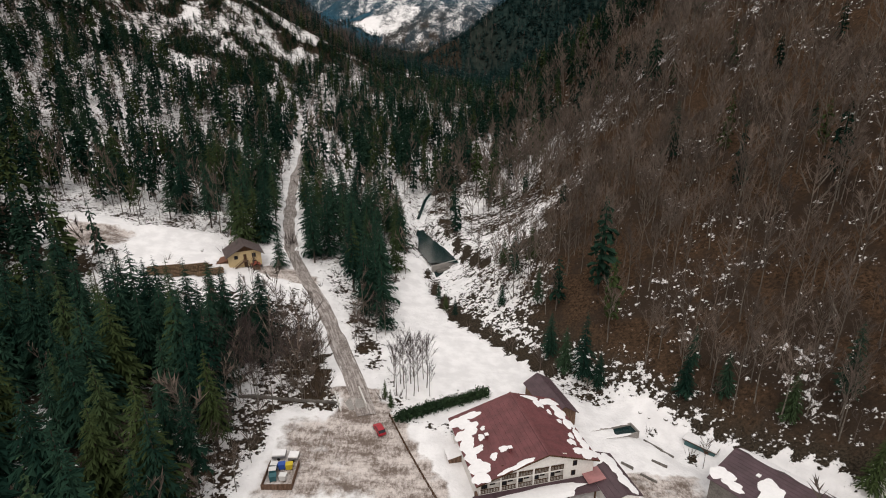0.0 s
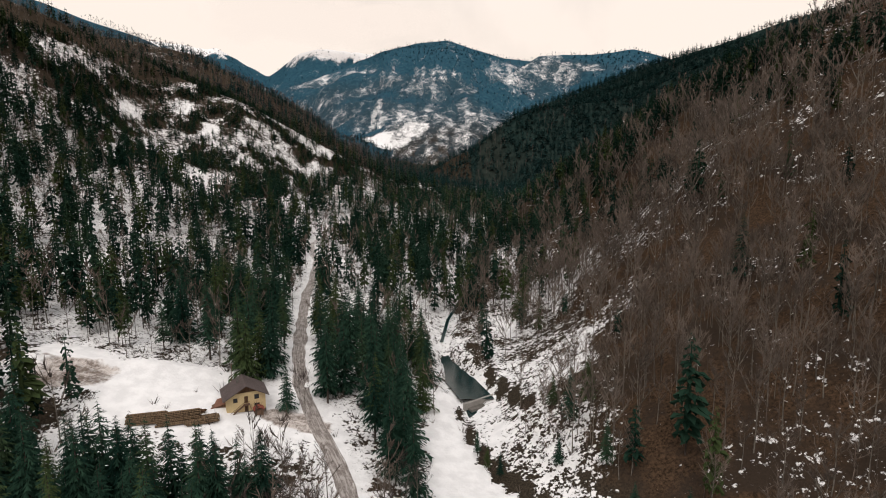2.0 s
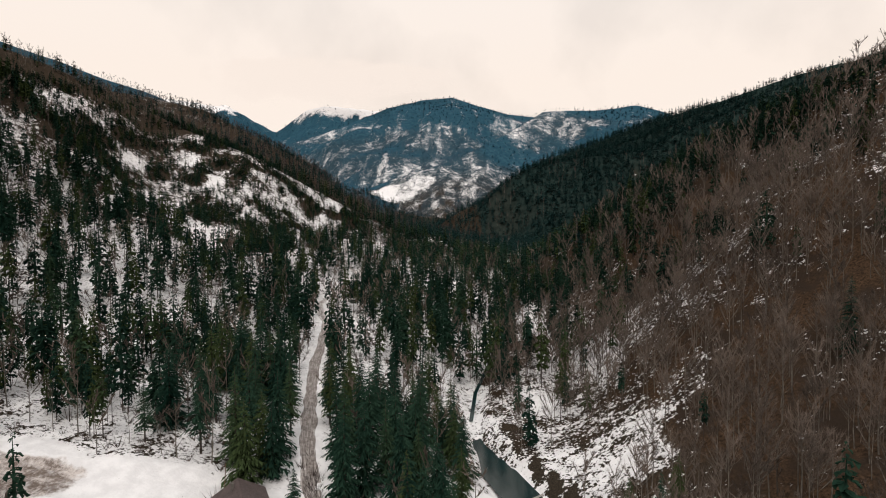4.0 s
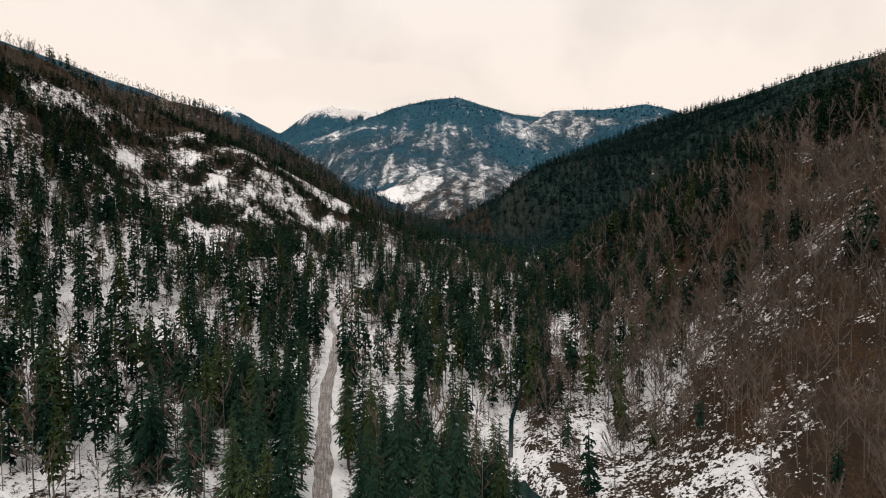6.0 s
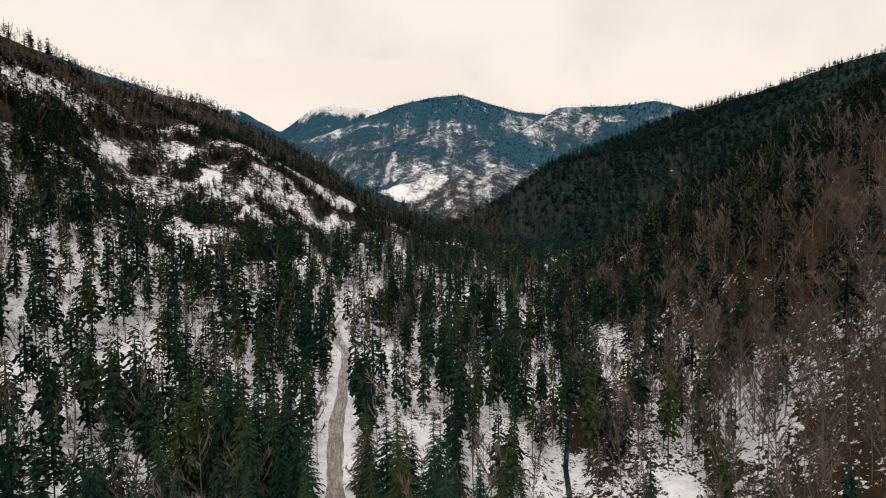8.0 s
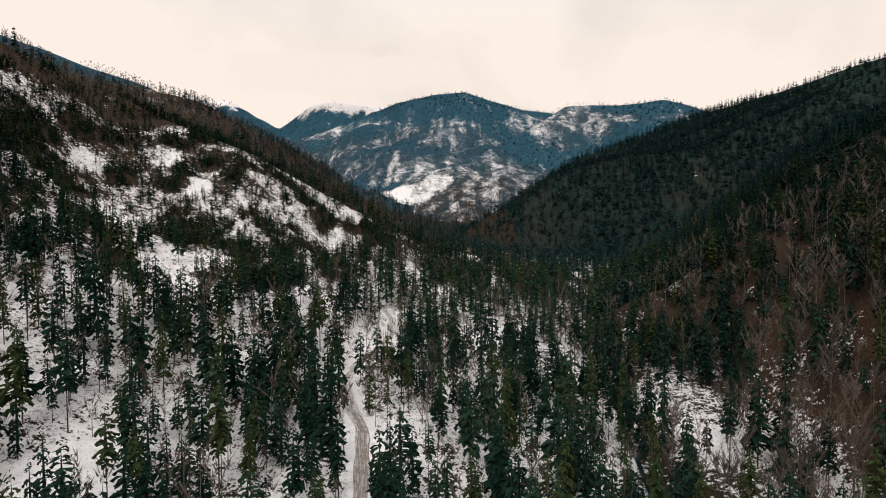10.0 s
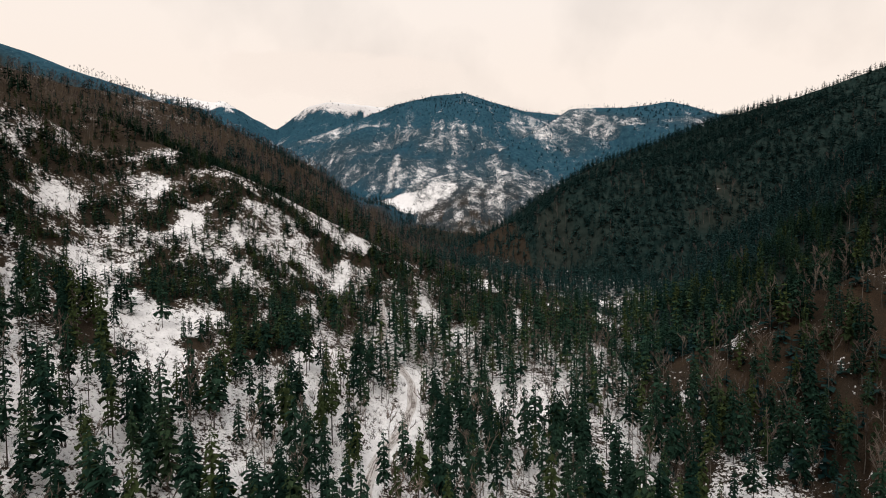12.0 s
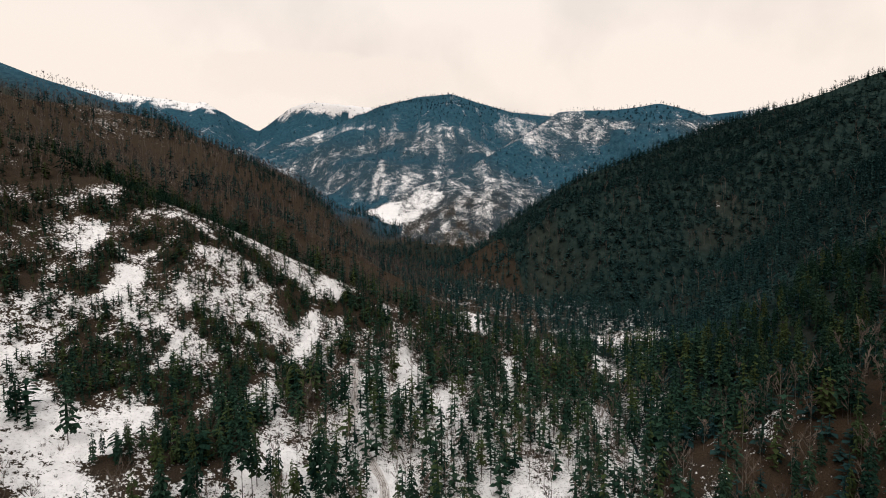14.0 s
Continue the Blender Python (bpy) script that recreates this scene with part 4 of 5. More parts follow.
for shapes, places in ((fine_bare, rest[hither]), (mid_bare, rest[~hither])):
    stand("beech_forest", shapes, [BEECH_BARK, TWIGS], places, "leafless brown beeches with pale trunks on a leaf-strewn slope", "forest", (0.65, 1.15))
wood = of_stream(scatter(14, 110, 60, 330, 5.2, BARE, 0.5), 1)
stand("alder_scrub", mid_bare, [TWIGS, TWIGS], wood, "leafless brown scrub along the stream", "scrub", (0.22, 0.5), (1.0, 1.5))
wood = scatter(-62, -22, 70, 152, 3.0, BARE, 0.85)
stand("alder_scrub", fine_bare, [BEECH_BARK, TWIGS], wood, "dense leafless brown brush beside the road", "scrub", (0.25, 0.6), (1.0, 1.5))
wood = scatter(14, 84, 78, 205, 3.6, SHRUB, 0.75)
stand("alder_scrub", fine_bare, [TWIGS, TWIGS], wood, "leafless grey-brown brush in the stream's ravine", "scrub", (0.14, 0.42), (1.0, 1.5))
row = [(-46, 101, 0.8), (-41, 100.5, 0.9), (-37.5, 100, 0.9), (-51, 101, 0.7), (-35, 107, 0.8), (-49, 85, 0.6), (-52, 108, 0.9), (-54, 114, 0.9), (-50, 118, 0.9), (-47, 116, 0.8), (-55, 103, 0.8), (-48, 95, 0.6), (-53, 92, 0.7), (-34, 128, 0.6), (-38, 131, 0.7), (-33, 112, 0.7), (-31, 118, 0.6), (-47, 106, 0.9), (-38, 109, 0.9), (-43, 105, 0.8), (-45, 110, 0.9), (-40, 116, 0.8), (-36, 122, 0.8), (-44, 124, 0.9),
       (-7, 110, 0.75), (-9.5, 112.5, 0.85), (-4, 114, 0.8), (-11, 109.5, 0.7), (-5, 118, 0.75), (-8, 115, 0.85), (-6, 112, 0.7), (-10.5, 114.5, 0.8), (-7.5, 118.5, 0.75), (-3.2, 110.5, 0.6), (-8.8, 108.5, 0.6), (-12, 113, 0.7), (-17, 141, 0.6), (-20, 146, 0.7), (-19, 137, 0.6), (-22, 133, 0.6), (-15, 147, 0.5),
       (-52, 176, 0.75), (-55, 181, 0.6), (-42, 88, 0.5), (-44, 93, 0.5)]
lone_trees("bare_tree", near_bare, [BEECH_BARK, TWIGS_DARK], [(x, y, float(land(x, y)), s) for x, y, s in row], BARE_LABELS, "bare tree", "bare trees by the road", (0.9, 1.1))
wood = of_stream(scatter(-480, 60, -60, 640, 8.6, BARE, 0.9), -1)
stand("bare_woodland", mid_bare, [BEECH_BARK, TWIGS], wood, "leafless grey-brown trees between the spruces", "forest", (0.55, 1.15))
wood = np.concatenate([scatter(-900, 560, 600, 1480, 9.5, BARE, 0.9), scatter(560, 960, 860, 1280, 11.0, BARE, 0.9)])
wood = wood[(wood[:, 1] < 1300) | (wood[:, 0] < -150)]
for shapes, places in ((far_bare, wood[wood[:, 1] < 1000]), (tiny_bare, wood[wood[:, 1] >= 1000])):
    stand("beech_forest", shapes, [BEECH_BARK, TWIGS_DARK], places, "leafless purple-brown beech wood on the farther slopes", "forest", (0.6, 1.1))
wood = scatter(-460, 120, 80, 800, 3.8, SHRUB, 0.55)
stand("thicket", [(s, s) for s in shrubs], [TWIGS, TWIGS], wood, "brown leafless undergrowth in the snow", "thicket", (0.5, 1.5))
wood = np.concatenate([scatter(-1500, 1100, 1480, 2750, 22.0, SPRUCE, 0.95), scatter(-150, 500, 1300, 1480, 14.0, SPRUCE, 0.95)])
stand("distant_spruce_forest", tiny_spruce, [BARK, NEEDLES_FAR_HAZE], wood, "spruce forest covering distant mountains, coloured haze blue", "forest", (0.32, 0.55), (1.6, 2.4))
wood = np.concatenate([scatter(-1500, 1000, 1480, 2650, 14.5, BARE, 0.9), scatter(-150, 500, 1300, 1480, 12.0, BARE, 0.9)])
stand("distant_beech_forest", dot_bare, [TWIGS_FAR_HAZE, TWIGS_FAR_HAZE], wood, "bare forest over snow on distant slopes, coloured hazy grey-blue", "forest", (0.5, 0.85), (0.9, 1.4))
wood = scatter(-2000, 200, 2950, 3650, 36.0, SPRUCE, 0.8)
stand("distant_spruce_forest", tiny_spruce, [BARK, NEEDLES_FAR_HAZE], wood, "spruces on high snowy peaks, coloured haze blue", "forest", (0.35, 0.6), (1.8, 2.6))


# ---- cloud lying on the far crest ----


def cloud_material():
    m = Mat("cloud", 0.9)
    m.n.remove(m.bsdf)
    out = m.n["Material Output"]
    # The cloud's brightness is emitted by the sheet, not lit by the sky.
    glow = m.node("ShaderNodeEmission", Color=(0.97, 0.85, 0.765), Strength=0.98)
    clear = m.node("ShaderNodeBsdfTransparent")
    puff = m.ramp(m.noise(0.0045, 6, 0.6, (1, 1, 1.6)), 0.34, 0.66)
    mixed = m.node("ShaderNodeMixShader")
    m.put(mixed.inputs[0], m.math("MULTIPLY", m.ramp(m.math("ADD", m.attr("thick"), m.math("MULTIPLY", puff, 0.45)), 0.45, 1.25), 0.95))
    m.l.new(clear.outputs[0], mixed.inputs[1])
    m.l.new(glow.outputs[0], mixed.inputs[2])
    m.l.new(mixed.outputs[0], out.inputs[0])
    return m.mat


def build_cloud(x0, x1, y0, y1, low, high, name):
    u, w = np.meshgrid(np.linspace(0, 1, 30), np.linspace(0, 1, 14))
    x, y, z = x0 + (x1 - x0) * u, y0 + (y1 - y0) * u + 30 * np.sin(9 * u), low + (high - low) * w
    me = mesh_from(name, np.stack([x, y, z], -1).reshape(-1, 3), grid_faces(30, 14), [CLOUD], smooth=True)
    thick = step(0, 0.5, w) * step(0, 0.22, u) * step(1, 0.72, u) * step(1.0, 0.8, w)
    me.attributes.new("thick", "FLOAT", "POINT").data.foreach_set("value", thick.astype(np.float32).ravel())
    ob = tagged(new(name, me), "soft pale cloud sheet with its own glow on the far mountain crest", "cloud", kind="structure")
    return ob


CLOUD = cloud_material()
build_cloud(-620, 60, 2480, 2520, 600, 830, "backdrop_cloud")
build_cloud(-1500, -300, 3300, 3400, 760, 1150, "backdrop_cloud")


# ---- buildings and yard ----


def part(name, bm, material, parent, label=""):
    """Links a bmesh as one mesh object under a thing or a part."""
    me = bpy.data.meshes.new(name)
    bm.normal_update()
    bm.to_mesh(me)
    bm.free()
    me.materials.append(material)
    ob = new(name, me)
    ob.parent = parent
    return tagged(ob, label)


def slab(*boxes, bevel=0.0, turn=0.0):
    """A bmesh of boxes, each (x0, y0, z0, x1, y1, z1)."""
    bm = bmesh.new()
    for x0, y0, z0, x1, y1, z1 in boxes:
        m = Matrix.Translation(((x0 + x1) / 2, (y0 + y1) / 2, (z0 + z1) / 2)) @ Matrix.Rotation(turn, 4, "Z") @ Matrix.Diagonal((x1 - x0, y1 - y0, z1 - z0, 1))
        bmesh.ops.create_cube(bm, size=1, matrix=m)
    if bevel:
        bmesh.ops.bevel(bm, geom=bm.edges[:], offset=bevel, segments=2, affect="EDGES", profile=0.7)
    return bm


def prism(outline, y0, y1):
    """A bmesh of an outline in x and z, drawn out from y0 to y1."""
    bm = bmesh.new()
    a = [bm.verts.new((x, y0, z)) for x, z in outline]
    b = [bm.verts.new((x, y1, z)) for x, z in outline]
    bm.faces.new(a)
    bm.faces.new(b[::-1])
    for i in range(len(a)):
        j = (i + 1) % len(a)
        bm.faces.new((a[i], b[i], b[j], a[j]))
    bmesh.ops.recalc_face_normals(bm, faces=bm.faces[:])
    return bm


def rod(p, q, r, sides=8, r2=None):
    """A round bar from p to q."""
    p, q = Vector(p), Vector(q)
    d = q - p
    bm = bmesh.new()
    m = Matrix.Translation((p + q) / 2) @ d.to_track_quat("Z", "Y").to_matrix().to_4x4()
    bmesh.ops.create_cone(bm, cap_ends=True, segments=sides, radius1=r, radius2=r if r2 is None else r2, depth=d.length, matrix=m)
    return bm


def thing(name, x, y, z, turn, label, category, group=""):
    ob = new(name)
    ob.matrix_basis = pose(x, y, z, 0, 0, turn)
    return tagged(ob, label, category, group)


def snow_patch(rg, rx, ry, high, on):
    """A low uneven pad of snow over a sloping plane; on(x, y) is the height there. Centre 0, 0."""
    bm = bmesh.new()
    n, rings = 28, 4
    ph = [rg.uniform(0, 6.3) for _ in range(4)]
    wob = [1 + 0.16 * math.sin(2 * a + ph[0]) + 0.13 * math.sin(3 * a + ph[1]) + 0.09 * math.sin(5 * a + ph[2]) + 0.05 * math.sin(9 * a + ph[3]) for a in np.arange(n) * 2 * math.pi / n]
    rows = []
    for k in range(rings + 1):
        s = k / rings
        rows.append([bm.verts.new((rx * s * w * math.cos(t), ry * s * w * math.sin(t), 0)) for t, w in zip(np.arange(n) * 2 * math.pi / n, wob)] if k else
                    [bm.verts.new((0, 0, 0))])
    for j in range(n):
        bm.faces.new((rows[0][0], rows[1][j], rows[1][(j + 1) % n]))
    for k in range(1, rings):
        for j in range(n):
            bm.faces.new((rows[k][j], rows[k + 1][j], rows[k + 1][(j + 1) % n], rows[k][(j + 1) % n]))
    for v in bm.verts:
        e = math.hypot(v.co.x / rx, v.co.y / ry)
        v.co.z = on(v.co.x, v.co.y) + high * max(0.0, 1 - e ** 3) ** 0.5 + 0.004
    return bm


def metal_roof(name, colour):
    m = Mat(name, 0.45, 0.0)
    n = m.noise(0.5, 5, 0.6)
    m.colour(m.mix(m.ramp(n, 0.35, 0.65), tuple(c * 0.72 for c in colour), colour))
    m.rough(m.ramp(m.noise(3.0, 4), 0.3, 0.7, 0.4, 0.65))
    return m.mat


def wood(name, dark, light):
    m = Mat(name, 0.8)
    n = m.noise(4.0, 6, 0.6, (1, 1, 0.15))
    m.colour(m.mix(m.ramp(n, 0.3, 0.7), dark, light))
    m.bump(n, 0.01)
    return m.mat


RED_ROOF = metal_roof("red_sheet_roof", (0.165, 0.056, 0.060))
PLUM_ROOF = metal_roof("plum_sheet_roof", (0.098, 0.062, 0.072))
BROWN_ROOF = metal_roof("brown_sheet_roof", (0.100, 0.075, 0.072))
PINK_ROOF = metal_roof("faded_pink_roof", (0.42, 0.20, 0.20))
RENDER_WHITE = plain("white_render", (0.78, 0.76, 0.73), 0.85, grain=2.5, depth=0.18)
RENDER_YELLOW = plain("yellow_render", (0.66, 0.52, 0.30), 0.85, grain=2.5, depth=0.2)
STONE = plain("grey_stone", (0.20, 0.185, 0.17), 0.9, grain=3.0, depth=0.5, relief=0.05)
CONCRETE = plain("weathered_concrete", (0.36, 0.34, 0.32), 0.9, grain=3.0, depth=0.4)
DARK_WOOD = wood("dark_stained_wood", (0.045, 0.026, 0.016), (0.120, 0.070, 0.042))
BROWN_WOOD = wood("weathered_planks", (0.095, 0.060, 0.042), (0.200, 0.130, 0.095))
LOG_WOOD = wood("barked_logs", (0.060, 0.042, 0.030), (0.260, 0.180, 0.115))
GLASS = Mat("dark_window_glass", 0.06).colour((0.012, 0.014, 0.018)).mat
CAR_RED = Mat("red_car_paint", 0.28).colour((0.36, 0.018, 0.030)).mat
TYRE = plain("tyre_rubber", (0.02, 0.02, 0.02), 0.9, grain=20, relief=0)
STEEL = plain("dull_steel", (0.30, 0.30, 0.31), 0.4, 0.6, grain=12, relief=0)
SNOW_MAT = plain("settled_snow", SNOW, 0.8, grain=1.6, depth=0.10, relief=0.04)
HEDGE_MAT = needles_material("hedge_leaves", (0.018, 0.036, 0.020), (0.055, 0.085, 0.040))
srng = random.Random(5)


def window(parent, x, z, w, h, y=0.0, face=1, axis="x"):
    """A framed window on a wall; face: the way it looks along the other axis."""
    def turn(b):
        return b if axis == "x" else tuple(b[i] for i in (1, 0, 2, 4, 3, 5))
    t = 0.09
    bm = slab(turn((x - w / 2 - t, y - 0.05, z - h / 2 - t, x + w / 2 + t, y + 0.05, z - h / 2)), turn((x - w / 2 - t, y - 0.05, z + h / 2, x + w / 2 + t, y + 0.05, z + h / 2 + t)),
              turn((x - w / 2 - t, y - 0.05, z - h / 2, x - w / 2, y + 0.05, z + h / 2)), turn((x + w / 2, y - 0.05, z - h / 2, x + w / 2 + t, y + 0.05, z + h / 2)))
    frame_ob = part("window", bm, DARK_WOOD, parent)
    part("pane", slab(turn((x - w / 2, y - 0.03, z - h / 2, x + w / 2, y + 0.03, z + h / 2))), GLASS, frame_ob)
    return frame_ob


def build_lodge():
    """Guest house: white walls, loggias, a wide red sheet roof under patches of snow."""
    base = float(land(14, 88)) - 0.3
    lodge = thing("lodge", 6.5, 77.2, base, 13.8, "white guest house with loggias and a wide red snow-patched roof", "house")
    W, D, ap = 22.7, 18.6, 13.0
    zl, za, zr = 6.0, 10.0, 6.9
    part("wall", prism([(0, -1.5), (W, -1.5), (W, zr - 0.25), (ap, za - 0.3), (0, zl - 0.25)], 1.3, D), RENDER_WHITE, lodge)
    part("wall", prism([(17.0, 2.9), (W, 2.9), (W, zr - 0.25), (17.0, zr + (W - 17) / (W - ap) * (za - zr) - 0.3)], 0.0, 1.31), RENDER_WHITE, lodge)
    part("gable_wall", prism([(0, zl - 0.6), (4.2, zl + 0.7), (17.0, zl + 0.7), (17.0, 8.8), (ap, za - 0.3), (0, zl - 0.25)], 0.0, 0.25), RENDER_WHITE, lodge)
    for z in (2.9, 5.35):
        part("floor_slab", slab((0, 0.0, z - 0.18, 17.0, 1.3, z)), RENDER_WHITE, lodge)
    for i, x in enumerate((0.15, 4.2, 7.4, 10.6, 13.8, 16.8)):
        part("column", slab((x - 0.17, 0.02, 2.9, x + 0.17, 0.36, 6.7 if i else 5.6), bevel=0.02), RENDER_WHITE, lodge)
    for z, xs in ((2.9, (0.3, 4.35, 7.55, 10.75, 13.95)), (5.35, (4.35, 7.55, 10.75, 13.95))):
        for x in xs:
            w = 3.6 if x < 1 else 2.85
            rail = part("railing", slab((x, 0.08, z + 0.92, x + w, 0.20, z + 1.02), (x, 0.10, z + 0.10, x + w, 0.16, z + 0.18)), DARK_WOOD, lodge)
            for k in range(int(w / 0.30)):
                part("baluster", slab((x + 0.15 + k * 0.30, 0.11, z + 0.14, x + 0.27 + k * 0.30, 0.15, z + 0.94)), DARK_WOOD, rail)
            window(lodge, x + w * 0.32, z + 1.15, 1.0, 2.0, 1.28)
            window(lodge, x + w * 0.76, z + 1.35, 0.9, 1.2, 1.28)
    for x, z in ((18.8, 6.4), (18.6, 4.2)):
        window(lodge, x, z, 0.7, 1.0, -0.01)
    for y in (4.5, 8.0, 11.5, 15.0):
        window(lodge, y, 4.4, 1.0, 1.3, -0.01, axis="y")
        window(lodge, y, 4.2, 1.0, 1.3, W + 0.01, axis="y")
    o = 0.8
    sl, sr = (za - zl) / ap, (za - zr) / (W - ap)
    roof = part("roof", prism([(-o, zl - o * sl), (ap, za), (W + o, zr - o * sr), (W + o, zr - o * sr - 0.22), (ap, za - 0.24), (-o, zl - o * sl - 0.22)], -o, D + o), RED_ROOF, lodge)
    for x in np.arange(-0.4, W + 0.6, 0.85):
        z = za - (ap - x) * sl if x < ap else za - (x - ap) * sr
        part("seam", slab((x - 0.025, -o, z - 0.02, x + 0.025, D + o, z + 0.045)), RED_ROOF, roof)
    part("ridge_cap", slab((ap - 0.18, -o - 0.02, za - 0.04, ap + 0.18, D + o + 0.02, za + 0.08)), RED_ROOF, roof)
    part("barge_board", prism([(-o - 0.02, zl - o * sl - 0.26), (ap, za - 0.27), (W + o + 0.02, zr - o * sr - 0.26), (W + o + 0.02, zr - o * sr + 0.02), (ap, za + 0.02), (-o - 0.02, zl - o * sl + 0.02)],
                               -o - 0.06, -o - 0.01), DARK_WOOD, lodge)
    rg = random.Random(11)
    spots = [(0.5, 0.6, 1.5, 1.6), (1.0, 3.2, 1.9, 1.8), (0.4, 6.0, 1.2, 1.8), (1.6, 7.4, 1.6, 1.0), (0.6, 9.6, 1.5, 2.2), (1.2, 12.6, 2.1, 1.8), (2.6, 14.2, 1.3, 1.6),
             (0.9, 16.6, 1.9, 2.0), (3.2, 17.4, 2.4, 1.0), (4.2, 4.2, 0.7, 0.9), (6.4, 5.0, 0.8, 0.9), (3.6, 10.2, 0.7, 0.8), (4.6, 12.4, 0.5, 0.6), (8.3, -0.2, 2.4, 0.6), (5.2, -0.3, 1.6, 0.5),
             (22.0, 0.8, 1.8, 1.6), (20.4, 1.4, 1.4, 1.0), (22.4, 3.6, 1.1, 1.8), (20.0, 3.9, 0.8, 1.1), (22.6, 6.6, 0.8, 1.9), (20.9, 6.0, 0.6, 0.9), (22.3, 10.0, 1.0, 2.0),
             (20.6, 10.6, 0.5, 0.8), (22.0, 14.0, 1.5, 2.2), (21.2, 17.4, 2.2, 1.4), (18.2, 16.2, 0.9, 1.6), (17.2, 18.2, 2.0, 0.8), (19.6, 13.6, 0.5, 0.9)]
    for x, y, rx, ry in spots:
        s = sl if x < ap else -sr
        z = za - abs(ap - x) * (sl if x < ap else sr)
        lim = lambda q, x=x, s=s, z=z: z + s * q
        ob = part("snow_patch", snow_patch(rg, rx, ry, 0.14, lambda a, b: lim(a)), SNOW_MAT, roof, "melting snow")
        ob.location = (x, y, 0.03)
    for x, y in ((4.4, 9.4), (7.2, 3.8)):
        z = za - (ap - x) * sl
        stack = part("chimney", slab((x - 0.3, y - 0.3, z - 0.4, x + 0.3, y + 0.3, z + 0.9), bevel=0.02), RED_ROOF, lodge)
        part("cowl", slab((x - 0.4, y - 0.4, z + 0.95, x + 0.4, y + 0.4, z + 1.05)), SNOW_MAT, stack)
    # terrace roof in front of the ground floor
    porch = part("porch_roof", prism([(-1.2, 2.95), (W - 0.6, 2.95), (W - 0.6, 2.75), (-1.2, 2.75)], -4.0, -0.02), PLUM_ROOF, lodge)
    part("snow_patch", snow_patch(rg, 9.4, 1.5, 0.22, lambda a, b: 0), SNOW_MAT, porch, "thick snow").location = (11.5, -2.4, 2.96)
    for x in (-0.6, 4.8, 10.4, 16, 21.4):
        part("post", slab((x - 0.12, -3.8, -1.5, x + 0.12, -3.55, 2.75)), DARK_WOOD, lodge)
    part("ground_floor_wall", slab((-0.4, -0.4, -1.5, W, 1.4, 2.74)), BROWN_WOOD, lodge)
    lean = part("side_lean_to", prism([(-2.6, 2.2), (0, 2.7), (0, -1), (-2.6, -1)], 11.5, 14.5), BROWN_WOOD, lodge)
    part("lean_to_roof", prism([(-2.9, 2.2), (0, 2.85), (0, 2.70), (-2.9, 2.05)], 11.2, 14.8), SNOW_MAT, lean)
    return lodge


def gable_shed(name, x, y, turn, w, length, eave, ridge, roof_mat, wall_mat, label, category, off=0.5, snow=(), z=None):
    """A plain gabled building; off: where the ridge stands across its width."""
    ob = thing(name, x, y, float(land(x, y)) if z is None else z, turn, label, category)
    r = w * off
    body = part("wall", prism([(0, -2.0), (w, -2.0), (w, eave - 0.2), (r, ridge - 0.2), (0, eave - 0.2)], 0, length), wall_mat, ob)
    o, s1, s2 = 0.5, (ridge - eave) / r, (ridge - eave) / (w - r)
    roof = part("roof", prism([(-o, eave - o * s1), (r, ridge), (w + o, eave - o * s2), (w + o, eave - o * s2 - 0.16), (r, ridge - 0.18), (-o, eave - o * s1 - 0.16)], -o, length + o), roof_mat, ob)
    for k in np.arange(0, w, 0.9):
        zz = ridge - (r - k) * s1 if k < r else ridge - (k - r) * s2
        part("seam", slab((k - 0.02, -o, zz - 0.02, k + 0.02, length + o, zz + 0.04)), roof_mat, roof)
    rg = random.Random(len(name))
    for sx, sy, rx, ry in snow:
        zz = ridge - (r - sx) * s1 if sx < r else ridge - (sx - r) * s2
        s = s1 if sx < r else -s2
        part("snow_patch", snow_patch(rg, rx, ry, 0.18, lambda a, b, s=s: s * a), SNOW_MAT, roof, "thick snow").location = (sx, sy, zz + 0.02)
    return ob, body


